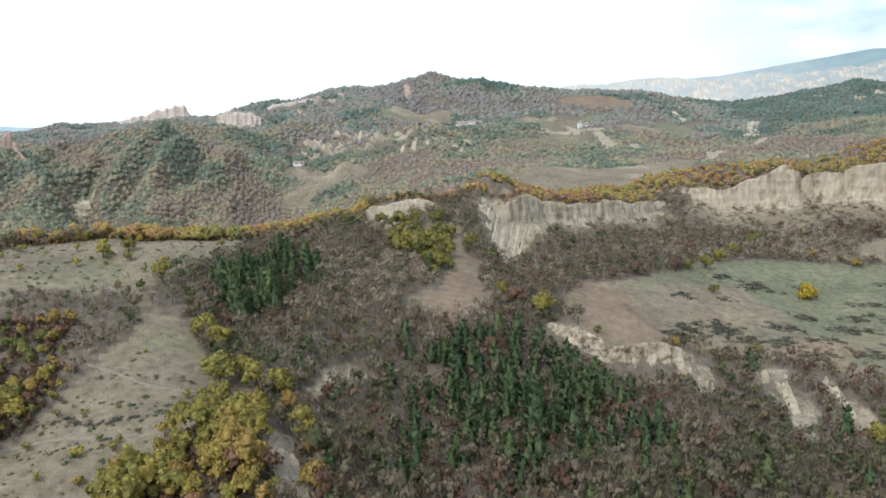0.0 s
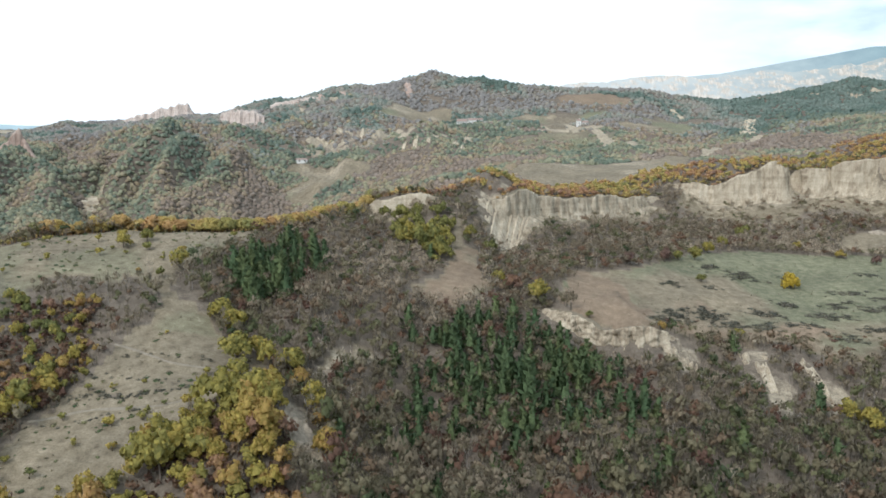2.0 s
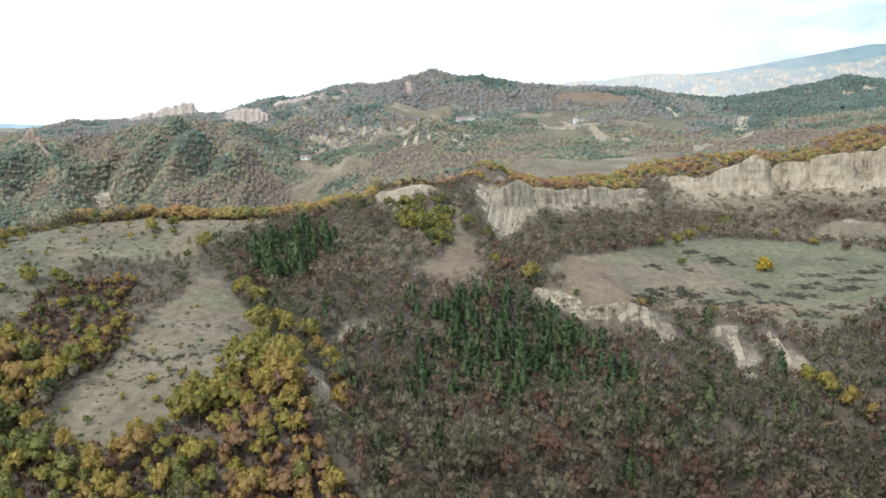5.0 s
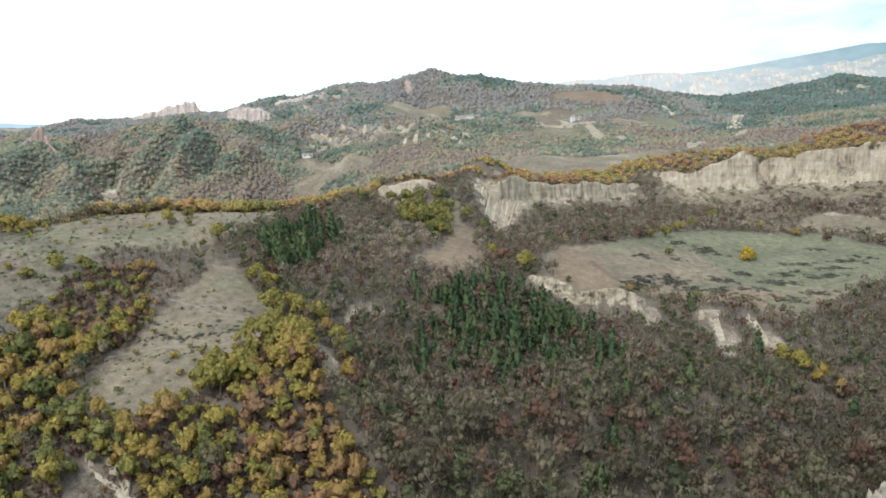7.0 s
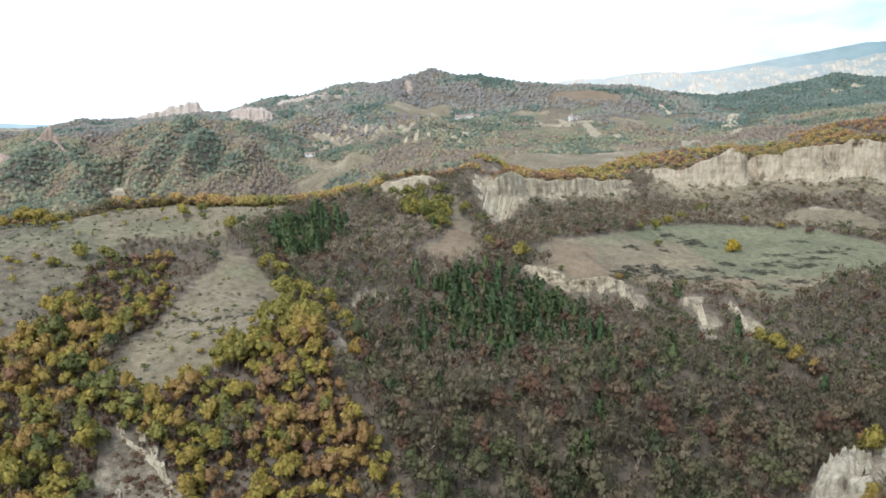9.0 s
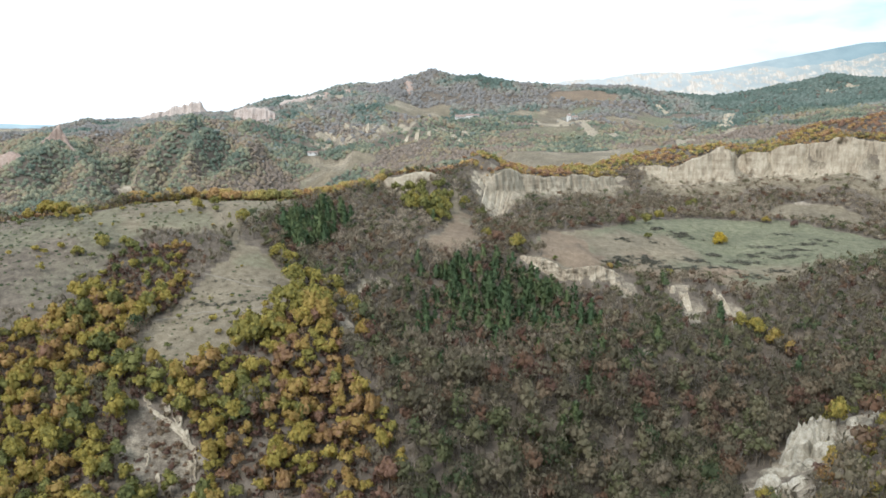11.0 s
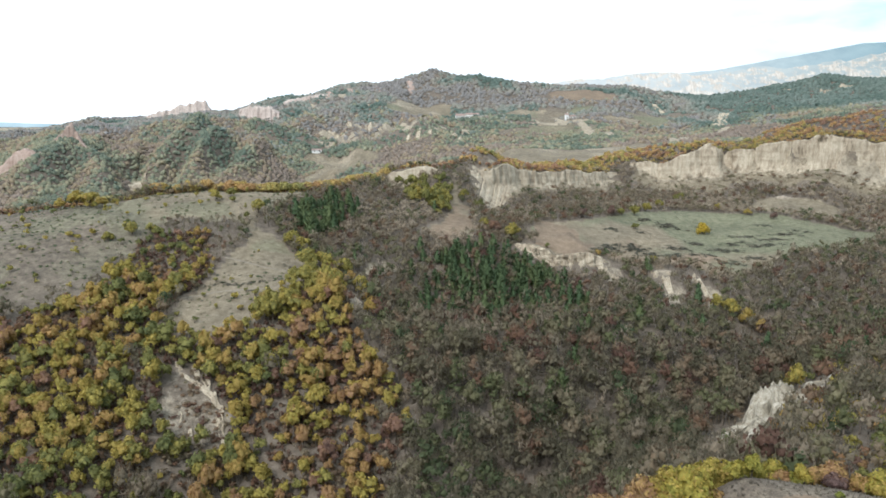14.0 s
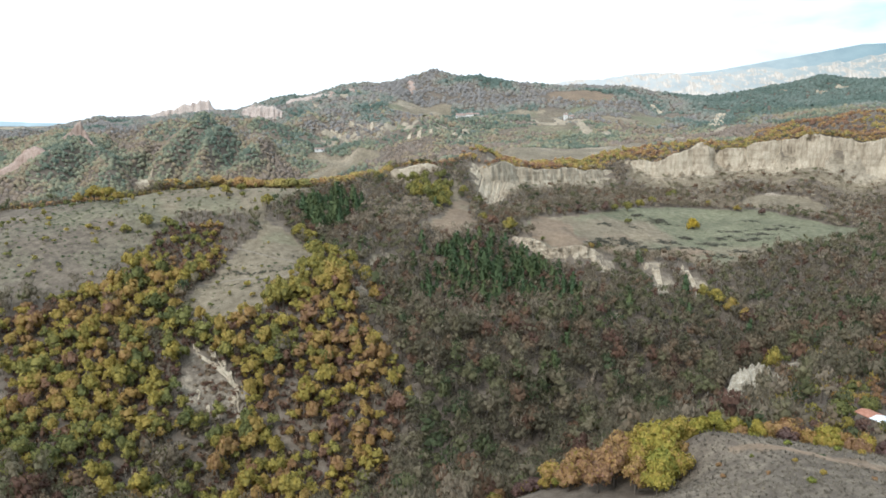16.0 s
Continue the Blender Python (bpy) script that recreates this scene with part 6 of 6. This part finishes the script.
def gable_bm(w, d, eaves, ridge, over=0.4, thick=0.18):
    """A pitched roof slab over a plan w by d, ridge along x."""
    bm = bmesh.new()
    a, b = w / 2 + over, d / 2 + over
    drop = over * (ridge - eaves) / (d / 2)
    prof = [(-b, eaves - drop), (0, ridge), (b, eaves - drop), (b, eaves - drop + thick), (0, ridge + thick), (-b, eaves - drop + thick)]
    ends = [[bm.verts.new((x, y, z)) for y, z in prof] for x in (-a, a)]
    for i in range(6):
        bm.faces.new((ends[0][i], ends[0][(i + 1) % 6], ends[1][(i + 1) % 6], ends[1][i]))
    bm.faces.new(ends[0][::-1])
    bm.faces.new(ends[1])
    bmesh.ops.recalc_face_normals(bm, faces=bm.faces[:])
    return bm


def walls_bm(w, d, eaves, ridge):
    bm = bmesh.new()
    lo = [(-w / 2, -d / 2), (w / 2, -d / 2), (w / 2, d / 2), (-w / 2, d / 2)]
    b = [bm.verts.new((x, y, -2.5)) for x, y in lo]
    t = [bm.verts.new((x, y, eaves)) for x, y in lo]
    g = [bm.verts.new((-w / 2, 0, ridge)), bm.verts.new((w / 2, 0, ridge))]
    for f in ((b[0], b[1], t[1], t[0]), (b[2], b[3], t[3], t[2]), (b[1], b[2], t[2], g[1], t[1]), (b[3], b[0], t[0], g[0], t[3]), (t[0], t[1], g[1], g[0]), (t[2], t[3], g[0], g[1])):
        bm.faces.new(f)
    return bm


def house(x, y, w, d, eaves, ridge, turn, label, wins=3, floors=1, chimney=True):
    top = tagged(new("house"), label, "house", "far farmhouses")
    top.location, top.rotation_euler = (x, y, ground_z(x, y)), (0, 0, turn)
    wall = part("wall", walls_bm(w, d, eaves, ridge), PLASTER, top)
    roof = part("roof", gable_bm(w, d, eaves, ridge), TILES, top, "red clay tile roof")
    if chimney:
        part("chimney", box_bm(w * 0.22, d * 0.12, ridge + 0.5, 0.7, 0.7, 1.8, 0.05), PLASTER, roof)
    for f in range(floors):
        for i in range(wins):
            px = -w / 2 + (i + 0.5) * w / wins
            win = part("window", box_bm(px, -d / 2 - 0.03, 1.6 + 2.8 * f, 1.3, 0.12, 1.4, 0.02), TIMBER, top)
            part("pane", box_bm(px, -d / 2 - 0.1, 1.6 + 2.8 * f, 1.0, 0.04, 1.1), GLASS, win)
    part("door", box_bm(w * 0.36, -d / 2 - 0.05, 1.0, 1.1, 0.1, 2.1, 0.02), TIMBER, top)
    return top


house(14, 990, 13, 9, 6.2, 9.0, 0.1, "white two-storey house with a red roof beside fields", 4, 2)
house(28, 994, 11, 8, 4.2, 6.6, -0.05, "long white farmhouse with a red roof", 3, 1)
house(38, 998, 7, 6, 3.2, 5.0, 0.2, "small white outbuilding with a red roof", 2, 1, False)
house(164, 964, 5, 5, 7.5, 9.5, 0.1, "narrow tall white house by the road", 1, 2)
house(172, 966, 8, 6, 3.4, 5.4, 0.1, "low white house with a red roof by the road", 2, 1)
house(-156, 770, 11, 5, 2.8, 4.0, 0.3, "low white farm building at a field's edge", 2, 1, False)
house(208, 812, 6, 5, 2.6, 4.0, 0.4, "small pale shed between far fields", 1, 1, False)


def shed(x, y, turn):
    """A field shed: half of its low roof rusty, half white sheet."""
    top = tagged(new("shed"), "field shed with a half rusty, half white sheet roof among shrubs", "shed")
    top.location, top.rotation_euler = (x, y, ground_z(x, y)), (0, 0, turn)
    part("wall", walls_bm(6.8, 3.6, 2.1, 2.5), TIMBER, top)
    for s, mat, lab in ((-1, RUST, "rusty red sheet roofing"), (1, SHEET, "white sheet roofing")):
        bm = gable_bm(3.35, 3.6, 2.2, 2.62, 0.12, 0.06)
        bmesh.ops.translate(bm, verts=bm.verts[:], vec=(s * 1.78, 0, 0.02))
        roof = part("roof_sheet", bm, mat, top, lab)
        for i in range(7):
            part("rib", box_bm(s * 1.78 - 1.5 + 0.5 * i, 0, 2.72, 0.05, 0.1, 0.05), mat, roof)
    part("door", box_bm(1.0, -1.84, 1.0, 0.9, 0.08, 1.9, 0.02), TIMBER, top)
    return top


shed(82.6, 11.4, -1.25)
lean = tagged(new("lean_to"), "low lean-to roofed with pale sheets beside the shed", "lean-to")
lean.location, lean.rotation_euler = (87, 8.5, ground_z(87, 8.5)), (0, 0, -0.95)
for i in range(4):
    bm = box_bm(-1.1 + 0.75 * i, 0.1 * i, 1.5 + 0.03 * i, 0.72, 2.6, 0.05)
    bmesh.ops.rotate(bm, verts=bm.verts[:], matrix=Matrix.Rotation(0.12, 3, "X"))
    part("roof_sheet", bm, SHEET, lean)
for px, py in ((-1.3, -1.1), (1.3, -1.1), (-1.3, 1.2), (1.3, 1.2)):
    part("post", box_bm(px, py, 0.4, 0.12, 0.12, 2.2), TIMBER, lean)


# ---- the far range, beyond the reach of any shift ----
def backdrop(name, label, y, x0, x1, line, left, right, strength, seed, scars=()):
    """A ridge of far mountains with its crest along a few heights; haze is painted in as glowing colour, paler towards
    one end.
    """
    n, m = 240, 24
    x = np.linspace(x0, x1, n)
    crest = np.interp(x, [a for a, _ in line], [b for _, b in line]) + 9 * fbm(x, x * 0, 420, 5, seed) + (10 * ridged(x, x * 0, 150, 4, seed + 4) if scars else 0)
    v = np.linspace(0, 1, m)
    X2, V = np.meshgrid(x, v, indexing="ij")
    Z2 = -40 + (crest[:, None] + 40) * V
    Y2 = y + 350 * V + 60 * ridged(X2, Z2 * 2, 300, 3, seed + 2) * (1 - V)
    i, j = np.arange(n - 1)[:, None] * m, np.arange(m - 1)[None]
    f = np.stack([i + j, i + m + j, i + m + j + 1, i + j + 1], -1).reshape(-1)
    mesh = raw_mesh(name, np.stack([X2.ravel(), Y2.ravel(), Z2.ravel()], 1), f, np.full(len(f) // 4, 4))
    mesh.shade_smooth()
    mt = bpy.data.materials.new(name)
    mt.use_nodes = True
    nt = mt.node_tree
    nt.nodes.clear()
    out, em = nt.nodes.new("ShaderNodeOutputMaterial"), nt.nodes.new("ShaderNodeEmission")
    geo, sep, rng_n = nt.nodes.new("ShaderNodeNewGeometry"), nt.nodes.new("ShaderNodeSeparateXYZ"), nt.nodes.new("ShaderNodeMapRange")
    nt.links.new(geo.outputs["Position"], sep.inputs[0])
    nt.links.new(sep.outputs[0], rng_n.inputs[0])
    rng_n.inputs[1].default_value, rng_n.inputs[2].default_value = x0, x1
    # Both end colours already hold the haze, and the whole ridge glows.
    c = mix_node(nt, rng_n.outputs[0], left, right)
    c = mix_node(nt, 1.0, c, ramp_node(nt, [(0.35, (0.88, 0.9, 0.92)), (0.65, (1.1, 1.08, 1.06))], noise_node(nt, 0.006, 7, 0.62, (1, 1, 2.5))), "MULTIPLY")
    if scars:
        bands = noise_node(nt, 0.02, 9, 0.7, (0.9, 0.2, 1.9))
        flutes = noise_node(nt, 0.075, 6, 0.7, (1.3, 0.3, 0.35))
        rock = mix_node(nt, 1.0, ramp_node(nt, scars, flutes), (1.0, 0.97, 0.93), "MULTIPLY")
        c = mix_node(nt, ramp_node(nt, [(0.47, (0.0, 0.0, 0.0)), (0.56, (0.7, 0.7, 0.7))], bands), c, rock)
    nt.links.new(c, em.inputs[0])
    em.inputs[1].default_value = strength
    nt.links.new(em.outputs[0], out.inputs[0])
    mesh.materials.append(mt)
    return tagged(new(name, mesh), label, "mountains", kind="structure")


backdrop("backdrop_range", "distant mountain range, blue haze painted into its colour", 4250, 300, 2900, [(300, 300), (600, 322), (1000, 352), (1450, 402), (2000, 492), (2500, 570), (2900, 592)],
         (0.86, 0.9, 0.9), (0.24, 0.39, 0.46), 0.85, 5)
backdrop("backdrop_badlands", "distant badlands of pale eroded cliffs with painted haze", 3350, 150, 2500, [(150, 235), (300, 268), (430, 284), (800, 322), (1160, 350), (1560, 372), (2100, 425), (2500, 430)],
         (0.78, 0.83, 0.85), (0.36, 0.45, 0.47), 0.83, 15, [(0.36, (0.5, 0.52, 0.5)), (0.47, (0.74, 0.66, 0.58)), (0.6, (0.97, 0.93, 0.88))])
backdrop("backdrop_west", "distant ridge on the horizon, pale blue with painted haze", 4300, -3400, -1100, [(-3400, 128), (-2600, 122), (-2000, 116), (-1500, 104), (-1100, 90)],
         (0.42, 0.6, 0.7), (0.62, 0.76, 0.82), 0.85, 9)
